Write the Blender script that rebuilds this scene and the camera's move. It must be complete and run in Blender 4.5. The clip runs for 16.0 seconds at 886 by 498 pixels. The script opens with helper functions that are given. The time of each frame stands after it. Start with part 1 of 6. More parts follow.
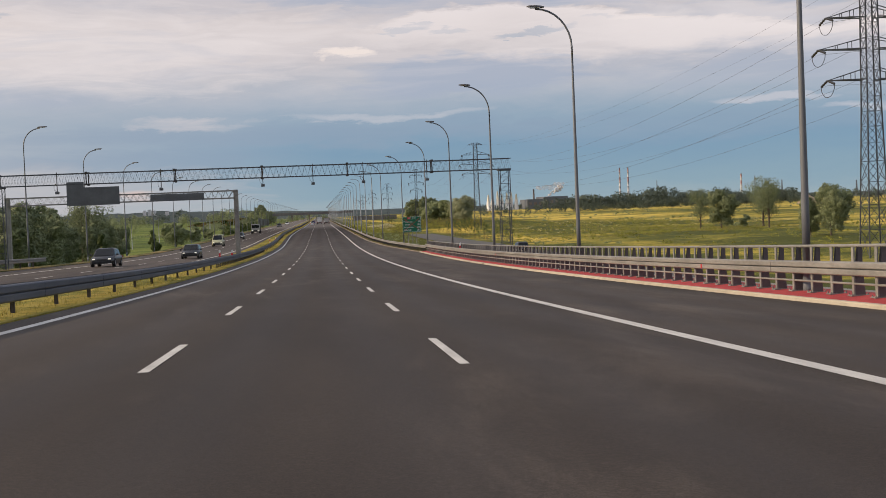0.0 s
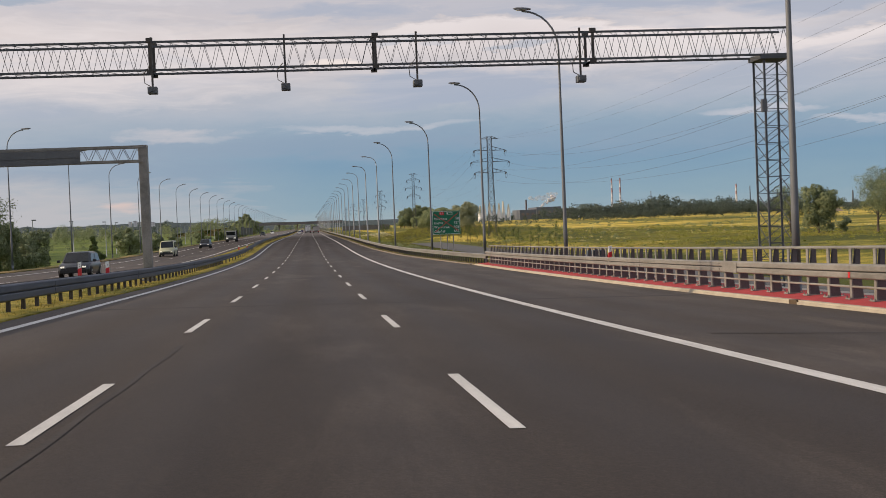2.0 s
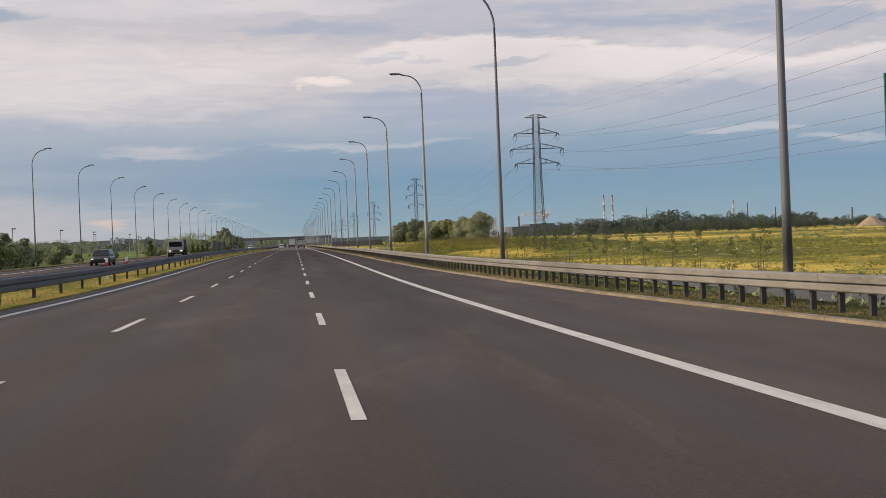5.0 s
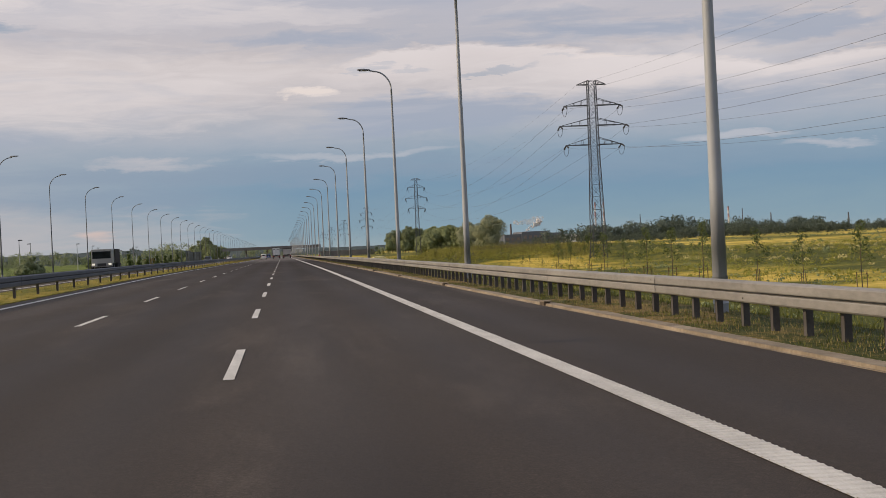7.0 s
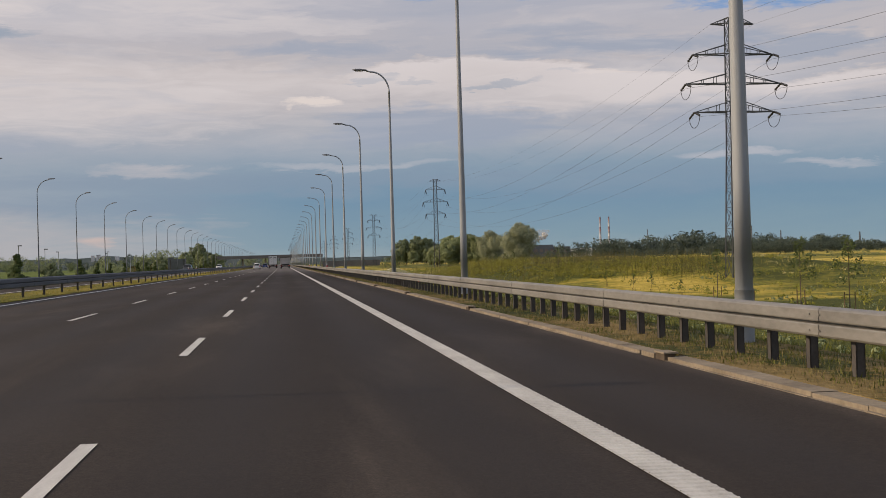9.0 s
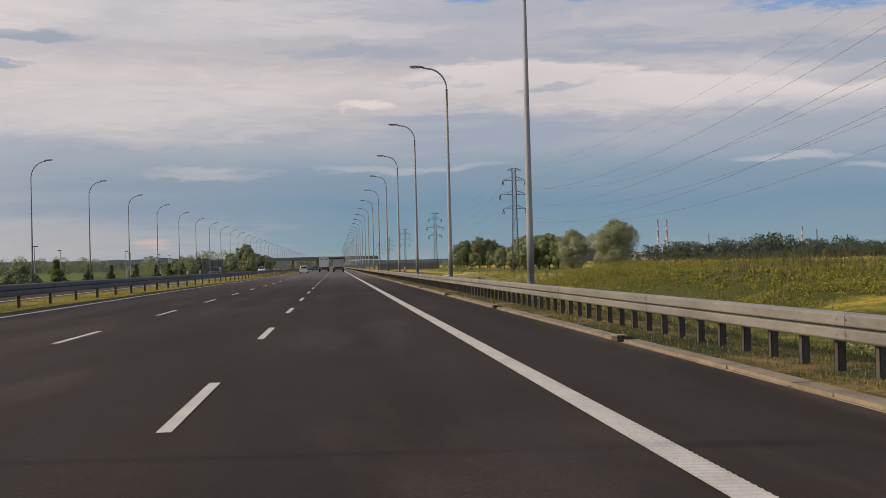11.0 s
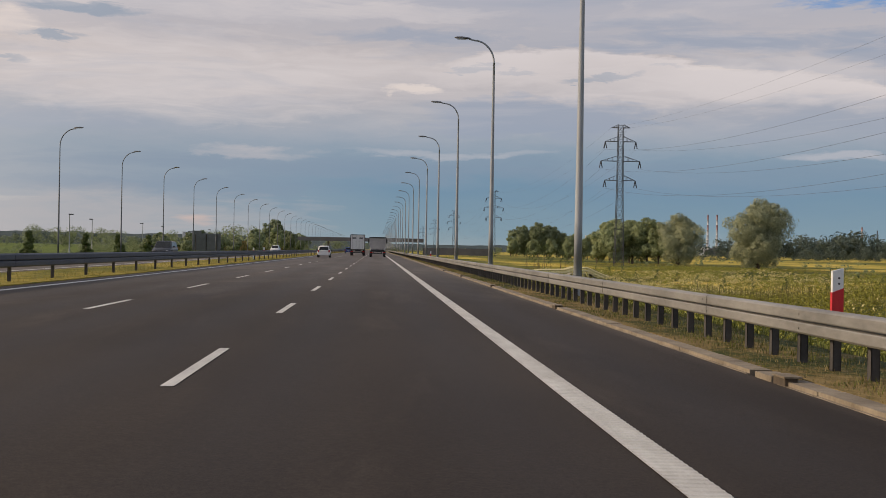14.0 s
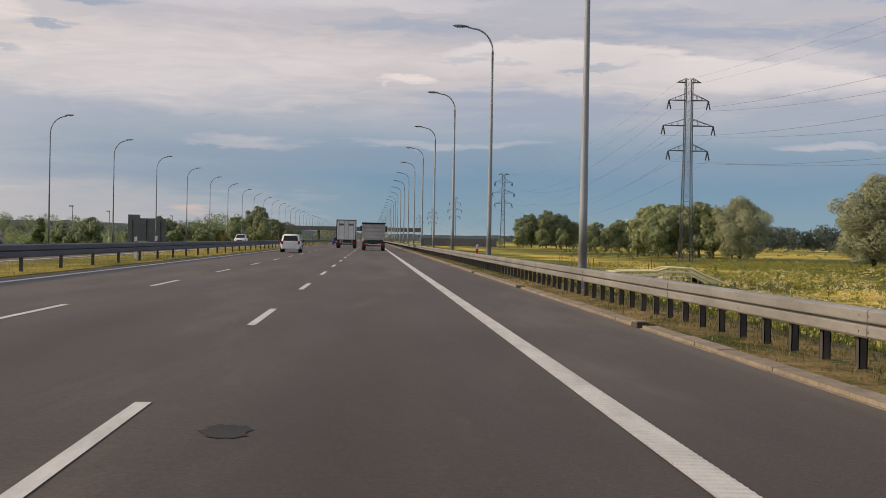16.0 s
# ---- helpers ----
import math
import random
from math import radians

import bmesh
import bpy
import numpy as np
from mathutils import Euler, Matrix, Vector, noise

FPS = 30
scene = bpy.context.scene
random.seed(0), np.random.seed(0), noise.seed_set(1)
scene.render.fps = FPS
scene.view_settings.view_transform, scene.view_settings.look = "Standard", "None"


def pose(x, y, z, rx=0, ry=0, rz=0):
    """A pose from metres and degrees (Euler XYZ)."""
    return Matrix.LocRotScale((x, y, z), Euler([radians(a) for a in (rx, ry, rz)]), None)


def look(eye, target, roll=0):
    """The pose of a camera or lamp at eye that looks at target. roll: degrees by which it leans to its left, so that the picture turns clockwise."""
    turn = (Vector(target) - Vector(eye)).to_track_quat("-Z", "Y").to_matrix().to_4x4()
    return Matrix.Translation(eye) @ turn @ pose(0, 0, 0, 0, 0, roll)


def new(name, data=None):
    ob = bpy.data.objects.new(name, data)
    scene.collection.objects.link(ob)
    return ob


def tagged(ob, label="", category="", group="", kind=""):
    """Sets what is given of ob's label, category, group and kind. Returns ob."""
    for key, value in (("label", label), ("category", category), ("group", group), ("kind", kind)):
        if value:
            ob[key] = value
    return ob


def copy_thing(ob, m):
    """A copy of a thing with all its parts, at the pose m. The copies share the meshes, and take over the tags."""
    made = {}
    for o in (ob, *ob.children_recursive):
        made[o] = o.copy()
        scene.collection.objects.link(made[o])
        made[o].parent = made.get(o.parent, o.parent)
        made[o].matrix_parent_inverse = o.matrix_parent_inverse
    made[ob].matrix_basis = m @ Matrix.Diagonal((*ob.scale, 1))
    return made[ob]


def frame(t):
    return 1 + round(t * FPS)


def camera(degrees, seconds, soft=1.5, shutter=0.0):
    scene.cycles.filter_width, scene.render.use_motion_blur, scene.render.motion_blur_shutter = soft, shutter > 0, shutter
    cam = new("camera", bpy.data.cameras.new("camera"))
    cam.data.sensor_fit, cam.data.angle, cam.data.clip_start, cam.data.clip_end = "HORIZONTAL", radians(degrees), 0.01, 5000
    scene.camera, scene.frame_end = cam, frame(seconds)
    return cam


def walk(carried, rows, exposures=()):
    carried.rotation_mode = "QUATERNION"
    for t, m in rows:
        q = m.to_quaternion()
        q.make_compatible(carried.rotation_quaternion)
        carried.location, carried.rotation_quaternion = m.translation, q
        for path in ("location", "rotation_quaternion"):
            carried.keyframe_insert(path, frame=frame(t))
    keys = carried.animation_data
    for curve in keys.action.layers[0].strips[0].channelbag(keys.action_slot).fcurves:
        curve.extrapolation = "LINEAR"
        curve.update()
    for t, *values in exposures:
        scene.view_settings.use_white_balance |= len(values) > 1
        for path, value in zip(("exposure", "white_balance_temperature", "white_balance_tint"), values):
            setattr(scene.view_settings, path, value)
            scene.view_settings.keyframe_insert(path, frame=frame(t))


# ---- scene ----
# ---- camera and its drive ----
cam = camera(40.09, 16.0, soft=0.75)
DRIVE = (
    # seconds, x, y, z, pitch, roll, yaw
    (0, -5.055, 13.48, 4.317, -1.819, 2.265, -5.825), (0.5, -5.053, 26.476, 3.922, -1.673, 2.153, -5.976),
    (1, -4.998, 39.693, 3.525, -1.527, 2.342, -6.119), (1.5, -4.958, 52.929, 3.155, -1.394, 2.344, -6.187),
    (2, -4.956, 66.266, 2.812, -1.297, 2.295, -6.351), (2.5, -4.935, 79.763, 2.5, -1.242, 2.254, -6.419),
    (3, -4.883, 93.33, 2.222, -1.107, 2.25, -6.324), (3.5, -4.793, 107.769, 1.93, -0.95, 2.107, -6.316),
    (4, -4.592, 121.928, 1.678, -0.801, 2.002, -6.488), (4.5, -4.294, 135.937, 1.459, -0.595, 2.027, -6.752),
    (7, -2.883, 205.814, 1.171, -0.085, 2.661, -7.525), (7.5, -2.832, 220.377, 1.125, 0.357, 1.426, -8.004),
    (8, -2.539, 234.395, 1.157, 0.431, 1.547, -7.952), (8.5, -2.255, 248.236, 1.173, 0.426, 1.921, -7.718),
    (9, -2.141, 262.149, 1.205, 0.497, 1.58, -7.504), (11.5, -2.172, 331.241, 1.274, 0.867, 1.085, -3.197),
    (12, -2.036, 345.269, 1.265, 1.867, 0.679, -1.412), (12.5, -1.899, 359.418, 1.27, 2.53, 0.181, -1.707),
    (13, -1.749, 372.671, 1.263, 2.995, 0.4, -1.951), (13.5, -1.73, 386.775, 1.232, 0.574, -1.254, -2.712),
    (14, -1.726, 400.277, 1.244, 0.051, -1.03, -3.12), (14.5, -1.754, 413.6, 1.228, -0.146, -1.162, -3.281),
    (15, -1.758, 426.95, 1.271, -0.401, -0.602, -3.418), (15.5, -1.813, 440.287, 1.264, -0.468, -0.816, -3.36),
    (16, -1.862, 453.819, 1.263, -0.406, -1.128, -3.388),
)
walk(cam, [(t, pose(x, y, z, 90 + p, r, w)) for t, x, y, z, p, r, w in DRIVE],
     exposures=((0, 0.08, 6500, 12.5), (4.5, 0.08, 6500, 12.5), (7, -0.06, 6500, 12.5), (8.5, -0.17, 6500, 12.5), (9.2, -0.17, 6500, 12.5), (11.3, -0.14, 6500, 12.5), (13, -0.18, 6500, 12.5), (13.5, -0.2, 6500, 12.5), (14, -0.2, 6500, 12.5), (14.5, -0.14, 6500, 12.5), (15, -0.08, 6500, 12.5), (16, -0.05, 6500, 12.5)))

# ---- light: a low sun from the side, a sky half covered with layered cloud ----
SUN_DIR = Vector((-28.75, 0.8, 11.85)).normalized()
sun = new("sun", bpy.data.lights.new("sun", "SUN"))
sun.data.energy, sun.data.angle, sun.data.color = 3.6, radians(0.5), (1.0, 0.78, 0.52)
sun.matrix_world = look(SUN_DIR * 100, (0, 0, 0))

world = bpy.data.worlds.new("world")
scene.world = world
world.use_nodes = True


class Nodes:
    """Short ways to add and wire shader nodes."""

    def __init__(self, tree):
        self.t = tree

    def add(self, kind, **values):
        n = self.t.nodes.new(kind)
        for k, v in values.items():
            setattr(n, k, v)
        return n

    def link(self, a, b):
        self.t.links.new(a, b)

    def put(self, socket, v):
        if isinstance(v, bpy.types.NodeSocket):
            self.link(v, socket)
        else:
            socket.default_value = v

    def math(self, op, a, b=0.0, c=0.0, clamp=False):
        n = self.add("ShaderNodeMath", operation=op, use_clamp=clamp)
        for s, v in zip(n.inputs, (a, b, c)):
            self.put(s, v)
        return n.outputs[0]

    def ramp(self, fac, stops, interp="LINEAR"):
        n = self.add("ShaderNodeValToRGB")
        n.color_ramp.interpolation = interp
        e = n.color_ramp.elements
        while len(e) < len(stops):
            e.new(0.5)
        for el, (pos, col) in zip(e, stops):
            el.position = pos
            el.color = (*col, 1) if not isinstance(col, (int, float)) else (col, col, col, 1)
        self.put(n.inputs[0], fac)
        return n.outputs[0]

    def noise(self, vec, scale, detail=4.0, rough=0.55, distort=0.0):
        n = self.add("ShaderNodeTexNoise")
        self.put(n.inputs["Vector"], vec)
        n.inputs["Scale"].default_value, n.inputs["Detail"].default_value = scale, detail
        n.inputs["Roughness"].default_value, n.inputs["Distortion"].default_value = rough, distort
        return n.outputs["Fac"]

    def mix(self, fac, a, b, blend="MIX"):
        n = self.add("ShaderNodeMix", data_type="RGBA", blend_type=blend)
        self.put(n.inputs["Factor"], fac)
        for s, v in ((n.inputs[6], a), (n.inputs[7], b)):
            self.put(s, (*v, 1) if isinstance(v, tuple) and len(v) == 3 else v)
        return n.outputs[2]

    def mapping(self, vec, scale=(1, 1, 1), loc=(0, 0, 0)):
        n = self.add("ShaderNodeMapping")
        self.put(n.inputs["Vector"], vec)
        n.inputs["Scale"].default_value, n.inputs["Location"].default_value = scale, loc
        return n.outputs[0]


def build_sky():
    w = Nodes(world.node_tree)
    bg = world.node_tree.nodes["Background"]
    sky = w.add("ShaderNodeTexSky", sky_type="NISHITA", sun_disc=False, sun_elevation=radians(22.4), sun_rotation=radians(-88.4),
                air_density=1.0, dust_density=0.3, ozone_density=3.0)
    air = w.mix(1.0, sky.outputs[0], (0.1, 0.1, 0.1), "MULTIPLY")
    way = w.add("ShaderNodeTexCoord").outputs["Generated"]
    xyz = w.add("ShaderNodeSeparateXYZ")
    w.link(way, xyz.inputs[0])
    up = w.math("MAXIMUM", xyz.outputs[2], 0.0)
    turn = w.math("ARCTAN2", xyz.outputs[0], xyz.outputs[1])
    dome = w.add("ShaderNodeCombineXYZ")
    w.link(turn, dome.inputs[0])
    w.link(up, dome.inputs[1])
    at = dome.outputs[0]
    # the whole pattern is ruffled a little, at two scales
    rough_1 = w.noise(w.mapping(at, (9, 30, 1), (4.3, 1.2, 0)), 1.0, 6, 0.6, 0.4)
    rough_2 = w.noise(w.mapping(at, (22, 90, 1), (1.1, 3.7, 5)), 1.0, 6, 0.62, 0.6)
    layers = w.noise(w.mapping(at, (4.5, 34, 1), (1.1, 3.7, 5)), 1.0, 7, 0.58, 0.9)
    wisps = w.noise(w.mapping(at, (13, 85, 1), (2.2, 0.3, 9)), 1.0, 7, 0.6, 1.2)
    u = w.math("ADD", turn, w.math("MULTIPLY", w.math("SUBTRACT", rough_1, 0.5), 0.10))
    v = w.math("ADD", up, w.math("MULTIPLY", w.math("SUBTRACT", rough_1, 0.5), 0.022))
    v = w.math("ADD", v, w.math("MULTIPLY", w.math("SUBTRACT", rough_2, 0.5), 0.016))

    def puff(cu, cv, wu, wv, edge=0.6):
        """A soft lens of cloud at a bearing and height."""
        p = w.math("POWER", w.math("ABSOLUTE", w.math("DIVIDE", w.math("SUBTRACT", u, cu), wu)), 2.0)
        q = w.math("POWER", w.math("ABSOLUTE", w.math("DIVIDE", w.math("SUBTRACT", v, cv), wv)), 2.0)
        body = w.math("SUBTRACT", w.math("SUBTRACT", 1.0, w.math("ADD", p, q)), w.math("MULTIPLY", w.math("SUBTRACT", wisps, 0.42), 1.6))
        return w.math("DIVIDE", body, edge, clamp=True)

    # slate-blue distance below a pale, layered cloud deck
    veil = w.ramp(v, [(0.0, (0.31, 0.40, 0.44)), (0.015, (0.235, 0.355, 0.435)), (0.05, (0.185, 0.31, 0.43)), (0.075, (0.27, 0.365, 0.46)),
                      (0.095, (0.40, 0.445, 0.51)), (0.125, (0.56, 0.53, 0.54)), (0.155, (0.62, 0.565, 0.55)), (0.20, (0.50, 0.505, 0.56)), (0.27, (0.45, 0.48, 0.56))])
    left = w.math("MULTIPLY_ADD", turn, -3.2, 0.05, clamp=True)
    lowband = w.ramp(up, [(0.0, 1.0), (0.06, 0.8), (0.13, 0.0)])
    veil = w.mix(w.math("MULTIPLY", w.math("MULTIPLY", left, lowband), 0.75), veil, (0.50, 0.495, 0.52))
    col = veil
    white, cream, grey, slate, dusk = (0.765, 0.705, 0.685), (0.86, 0.76, 0.69), (0.355, 0.41, 0.51), (0.30, 0.37, 0.46), (0.25, 0.325, 0.43)
    for cu, cv, wu, wv, tone, much, edge in (
            (-0.16, 0.135, 0.20, 0.042, white, 0.75, 0.9), (0.30, 0.135, 0.20, 0.022, white, 0.70, 0.8), (0.06, 0.148, 0.16, 0.016, white, 0.5, 0.9),
            (0.13, 0.108, 0.12, 0.021, grey, 0.75, 0.5), (0.36, 0.108, 0.16, 0.022, grey, 0.55, 0.9), (-0.25, 0.098, 0.12, 0.014, grey, 0.4, 0.9),
            (0.30, 0.168, 0.15, 0.013, grey, 0.75, 0.7), (0.03, 0.172, 0.10, 0.009, grey, 0.65, 0.8), (0.24, 0.182, 0.09, 0.006, grey, 0.5, 0.8),
            (0.42, 0.158, 0.09, 0.010, grey, 0.7, 0.6), (-0.13, 0.192, 0.16, 0.016, white, 0.5, 0.9), (-0.02, 0.215, 0.13, 0.02, white, 0.35, 0.9),
            (-0.24, 0.183, 0.060, 0.0055, slate, 0.75, 0.6), (-0.27, 0.160, 0.040, 0.0035, slate, 0.7, 0.6), (-0.30, 0.142, 0.03, 0.003, slate, 0.5, 0.7),
            (0.082, 0.149, 0.023, 0.0030, slate, 0.6, 0.6), (0.125, 0.148, 0.018, 0.0022, slate, 0.5, 0.6), (0.180, 0.1415, 0.025, 0.0027, slate, 0.55, 0.6),
            (0.225, 0.1475, 0.022, 0.0022, slate, 0.5, 0.6), (-0.27, 0.208, 0.11, 0.026, white, 0.75, 0.8), (-0.10, 0.212, 0.14, 0.024, white, 0.6, 0.9), (0.02, 0.19, 0.10, 0.008, white, 0.5, 0.8), (-0.02, 0.066, 0.30, 0.012, dusk, 0.45, 0.8), (0.30, 0.060, 0.25, 0.016, dusk, 0.3, 0.9),
            (0.05, 0.0785, 0.110, 0.0042, (0.58, 0.575, 0.605), 0.5, 0.9), (-0.105, 0.0765, 0.062, 0.0062, (0.60, 0.565, 0.575), 0.6, 0.9),
            (0.37, 0.078, 0.06, 0.0045, (0.56, 0.56, 0.60), 0.7, 0.8), (0.45, 0.070, 0.05, 0.004, (0.56, 0.56, 0.60), 0.6, 0.8),
            (0.026, 0.129, 0.032, 0.0055, cream, 0.95, 0.6), (0.27, 0.147, 0.045, 0.0035, cream, 0.7, 0.6), (-0.30, 0.168, 0.03, 0.012, cream, 0.6, 0.8),
            (-0.24, 0.020, 0.22, 0.034, (0.50, 0.485, 0.50), 0.75, 0.9), (-0.155, 0.020, 0.022, 0.0075, (0.68, 0.53, 0.48), 0.7, 0.9), (-0.17, 0.048, 0.16, 0.011, dusk, 0.45, 0.9), (-0.33, 0.036, 0.06, 0.005, (0.62, 0.60, 0.58), 0.6, 0.8)):
        col = w.mix(w.math("MULTIPLY", puff(cu, cv, wu, wv, edge), much), col, tone)
    # a white bank with a crisp upper edge, greyer cloud behind it
    top = w.ramp(w.math("ADD", turn, 0.4), [(0.44, 0.150), (0.50, 0.162), (0.57, 0.166), (0.64, 0.155), (0.69, 0.144), (0.75, 0.142), (0.80, 0.134), (0.90, 0.142)])
    over = w.math("SUBTRACT", top, w.math("ADD", v, w.math("MULTIPLY", w.math("SUBTRACT", wisps, 0.5), 0.010)))
    reach = w.ramp(w.math("ADD", turn, 0.4), [(0.42, 0.0), (0.50, 1.0)])
    behind = w.math("MULTIPLY", w.math("DIVIDE", w.math("SUBTRACT", 0.0, over), 0.002, clamp=True), w.math("SUBTRACT", 1.0, w.math("DIVIDE", w.math("SUBTRACT", 0.0, over), 0.030, clamp=True)))
    bank = w.math("MULTIPLY", w.math("DIVIDE", over, 0.003, clamp=True), w.math("SUBTRACT", 1.0, w.math("DIVIDE", over, 0.026, clamp=True)))
    col = w.mix(w.math("MULTIPLY", w.math("MULTIPLY", behind, reach), 0.45), col, grey)
    col = w.mix(w.math("MULTIPLY", w.math("MULTIPLY", bank, reach), 0.80), col, (0.83, 0.76, 0.735))
    # fine drawn-out streaks through the deck
    high = w.ramp(up, [(0.085, 0.0), (0.12, 1.0)])
    col = w.mix(w.math("MULTIPLY", w.math("MULTIPLY", w.ramp(layers, [(0.52, 0.0), (0.70, 1.0)]), high), 0.40), col, white)
    col = w.mix(w.math("MULTIPLY", w.math("MULTIPLY", w.ramp(layers, [(0.30, 1.0), (0.46, 0.0)]), high), 0.30), col, grey)
    col = w.mix(w.math("MULTIPLY", w.math("MULTIPLY", w.ramp(wisps, [(0.60, 0.0), (0.76, 1.0)]), high), 0.22), col, cream)
    # blue openings high up, mostly ahead and away from the sun
    gap = w.math("MAXIMUM", puff(0.22, 0.226, 0.20, 0.020, 0.5), w.math("MAXIMUM", puff(0.46, 0.205, 0.16, 0.018, 0.5), puff(-0.26, 0.238, 0.06, 0.012, 0.7)))
    gap = w.math("MAXIMUM", gap, w.math("MULTIPLY", w.ramp(w.noise(w.mapping(at, (4.0, 18, 1), (5.35, 2.55, 4)), 1.0, 6, 0.6, 0.5), [(0.52, 0.0), (0.64, 1.0)]), w.ramp(up, [(0.25, 0.0), (0.30, 1.0)])))
    gap = w.math("MULTIPLY", gap, w.ramp(rough_2, [(0.36, 0.25), (0.5, 1.0)]))
    for cu, cv, wu, wv in ((0.37, 0.222, 0.075, 0.011), (0.30, 0.214, 0.035, 0.008), (0.15, 0.206, 0.035, 0.004)):
        gap = w.math("MULTIPLY", gap, w.math("SUBTRACT", 1.0, w.math("MULTIPLY", puff(cu, cv, wu, wv, 0.6), 0.95)))
    blue = w.mix(0.8, air, (0.17, 0.35, 0.68))
    col = w.mix(w.math("MULTIPLY", gap, 0.85), w.mix(0.05, col, air), blue)
    # thinner and warmer cloud towards the sun
    side = w.add("ShaderNodeVectorMath", operation="DOT_PRODUCT")
    w.link(way, side.inputs[0])
    side.inputs[1].default_value = SUN_DIR
    glow = w.ramp(side.outputs["Value"], [(0.25, (1, 1, 1)), (1.0, (1.9, 1.7, 1.45))])
    w.link(w.mix(1.0, col, glow, "MULTIPLY"), bg.inputs[0])
    bg.inputs[1].default_value = 1.0


build_sky()


# ---- the lie of the land ----
LANE, DASH0 = 3.514, 14.874
KNOT_Y = (-40, 40, 90, 130, 170, 210, 260, 320)
KNOT_S = (-0.03522, -0.02934, -0.0199, -0.01305, -0.00509, 0.00269, 0.00204, 0.0)
KNOT_Z = [0.0] * 8
for _i in range(6, -1, -1):
    KNOT_Z[_i] = KNOT_Z[_i + 1] - (KNOT_S[_i] + KNOT_S[_i + 1]) / 2 * (KNOT_Y[_i + 1] - KNOT_Y[_i])


def lerp_table(v, table):
    if v <= table[0][0]:
        return table[0][1]
    for (a, p), (b, q) in zip(table, table[1:]):
        if v <= b:
            return p + (q - p) * (v - a) / (b - a)
    return table[-1][1]


def road_z(x, y):
    """Height of the carriageways: down from the viaduct on one plane, level after that, with a slight fall to the side."""
    fall = -0.0243 + 0.0177 * min(max((y - 100) / 120, 0), 1)
    if y >= 320:
        z = 0.0
    elif y <= -40:
        z = KNOT_Z[0] + KNOT_S[0] * (y + 40)
    else:
        i = next(k for k in range(7) if y <= KNOT_Y[k + 1])
        d, w = y - KNOT_Y[i], KNOT_Y[i + 1] - KNOT_Y[i]
        z = KNOT_Z[i] + KNOT_S[i] * d + (KNOT_S[i + 1] - KNOT_S[i]) * d * d / (2 * w)
    return z + fall * max(x, -30.0)


def kerb_x(y):
    return lerp_table(y, ((142, 5.35), (160, 4.65), (180, 3.6), (215, 2.6), (240, 2.36), (275, 2.24), (400, 2.22)))


def left_line_x(y):
    return lerp_table(y, ((190, -10.45), (285, -11.4), (390, -11.3), (440, -10.75), (500, -10.5)))


def rail_x(y):
    """The traffic face of the barrier beside the hard shoulder."""
    return kerb_x(y) + lerp_table(y, ((150, 0.72), (260, 0.86)))


def median_rail_x(y):
    return left_line_x(y) - 1.42


OPP_EDGE_IN, OPP_DASH, OPP_EDGE_OUT, OPP_KERB = -16.25, -19.75, -23.3, -26.1


def smooth(a, b, v):
    u = min(max((v - a) / (b - a), 0), 1)
    return u * u * (3 - 2 * u)


def land_z(x, y):
    """The fields on both sides and the banks up to the road."""
    lumps = 0.18 * noise.noise((x * 0.06, y * 0.06, 0)) + 0.5 * noise.noise((x * 0.011, y * 0.011, 3.0))
    if x > 0:
        off = x - kerb_x(y) - 2.0
        field = -2.25 + 0.75 * smooth(35, 70, x) + 0.7 * smooth(70, 300, x) + 0.8 * smooth(300, 900, x) + lumps * smooth(4, 30, off)
        # an overgrown heap of soil beside the service road
        field += 2.45 * smooth(22.5, 28.5, x) * (1 - smooth(50, 75, x)) * smooth(372, 402, y) * (1 - smooth(440, 495, y))
        top = road_z(kerb_x(y) + 2.0, y) - 0.06
        if off <= 0:
            return top - (0.5 if off < -0.3 else 0.0)
        return top + (field - top) * smooth(0, 7.0 if y > 150 else 9.0, off)
    off = -27.6 - x
    if off <= 0:
        return road_z(x, y) - 0.5
    field = -1.6 + 0.8 * smooth(60, 250, -x) + 0.9 * smooth(250, 900, -x) + lumps * smooth(6, 30, off)
    top = road_z(-27.6, y) - 0.06
    return top + (field - top) * smooth(0.5, 10.0, off)


# ---- materials ----
def principled(name, rough=0.6, metal=0.0, spec=0.5):
    m = bpy.data.materials.new(name)
    m.use_nodes = True
    n = Nodes(m.node_tree)
    b = m.node_tree.nodes["Principled BSDF"]
    b.inputs["Roughness"].default_value, b.inputs["Metallic"].default_value = rough, metal
    b.inputs["Specular IOR Level"].default_value = spec
    return m, n, b


def bump(n, b, height, strength=0.3, dist=0.02):
    k = n.add("ShaderNodeBump")
    k.inputs["Strength"].default_value, k.inputs["Distance"].default_value = strength, dist
    n.put(k.inputs["Height"], height)
    n.link(k.outputs[0], b.inputs["Normal"])


def place(n):
    return n.add("ShaderNodeNewGeometry").outputs["Position"]


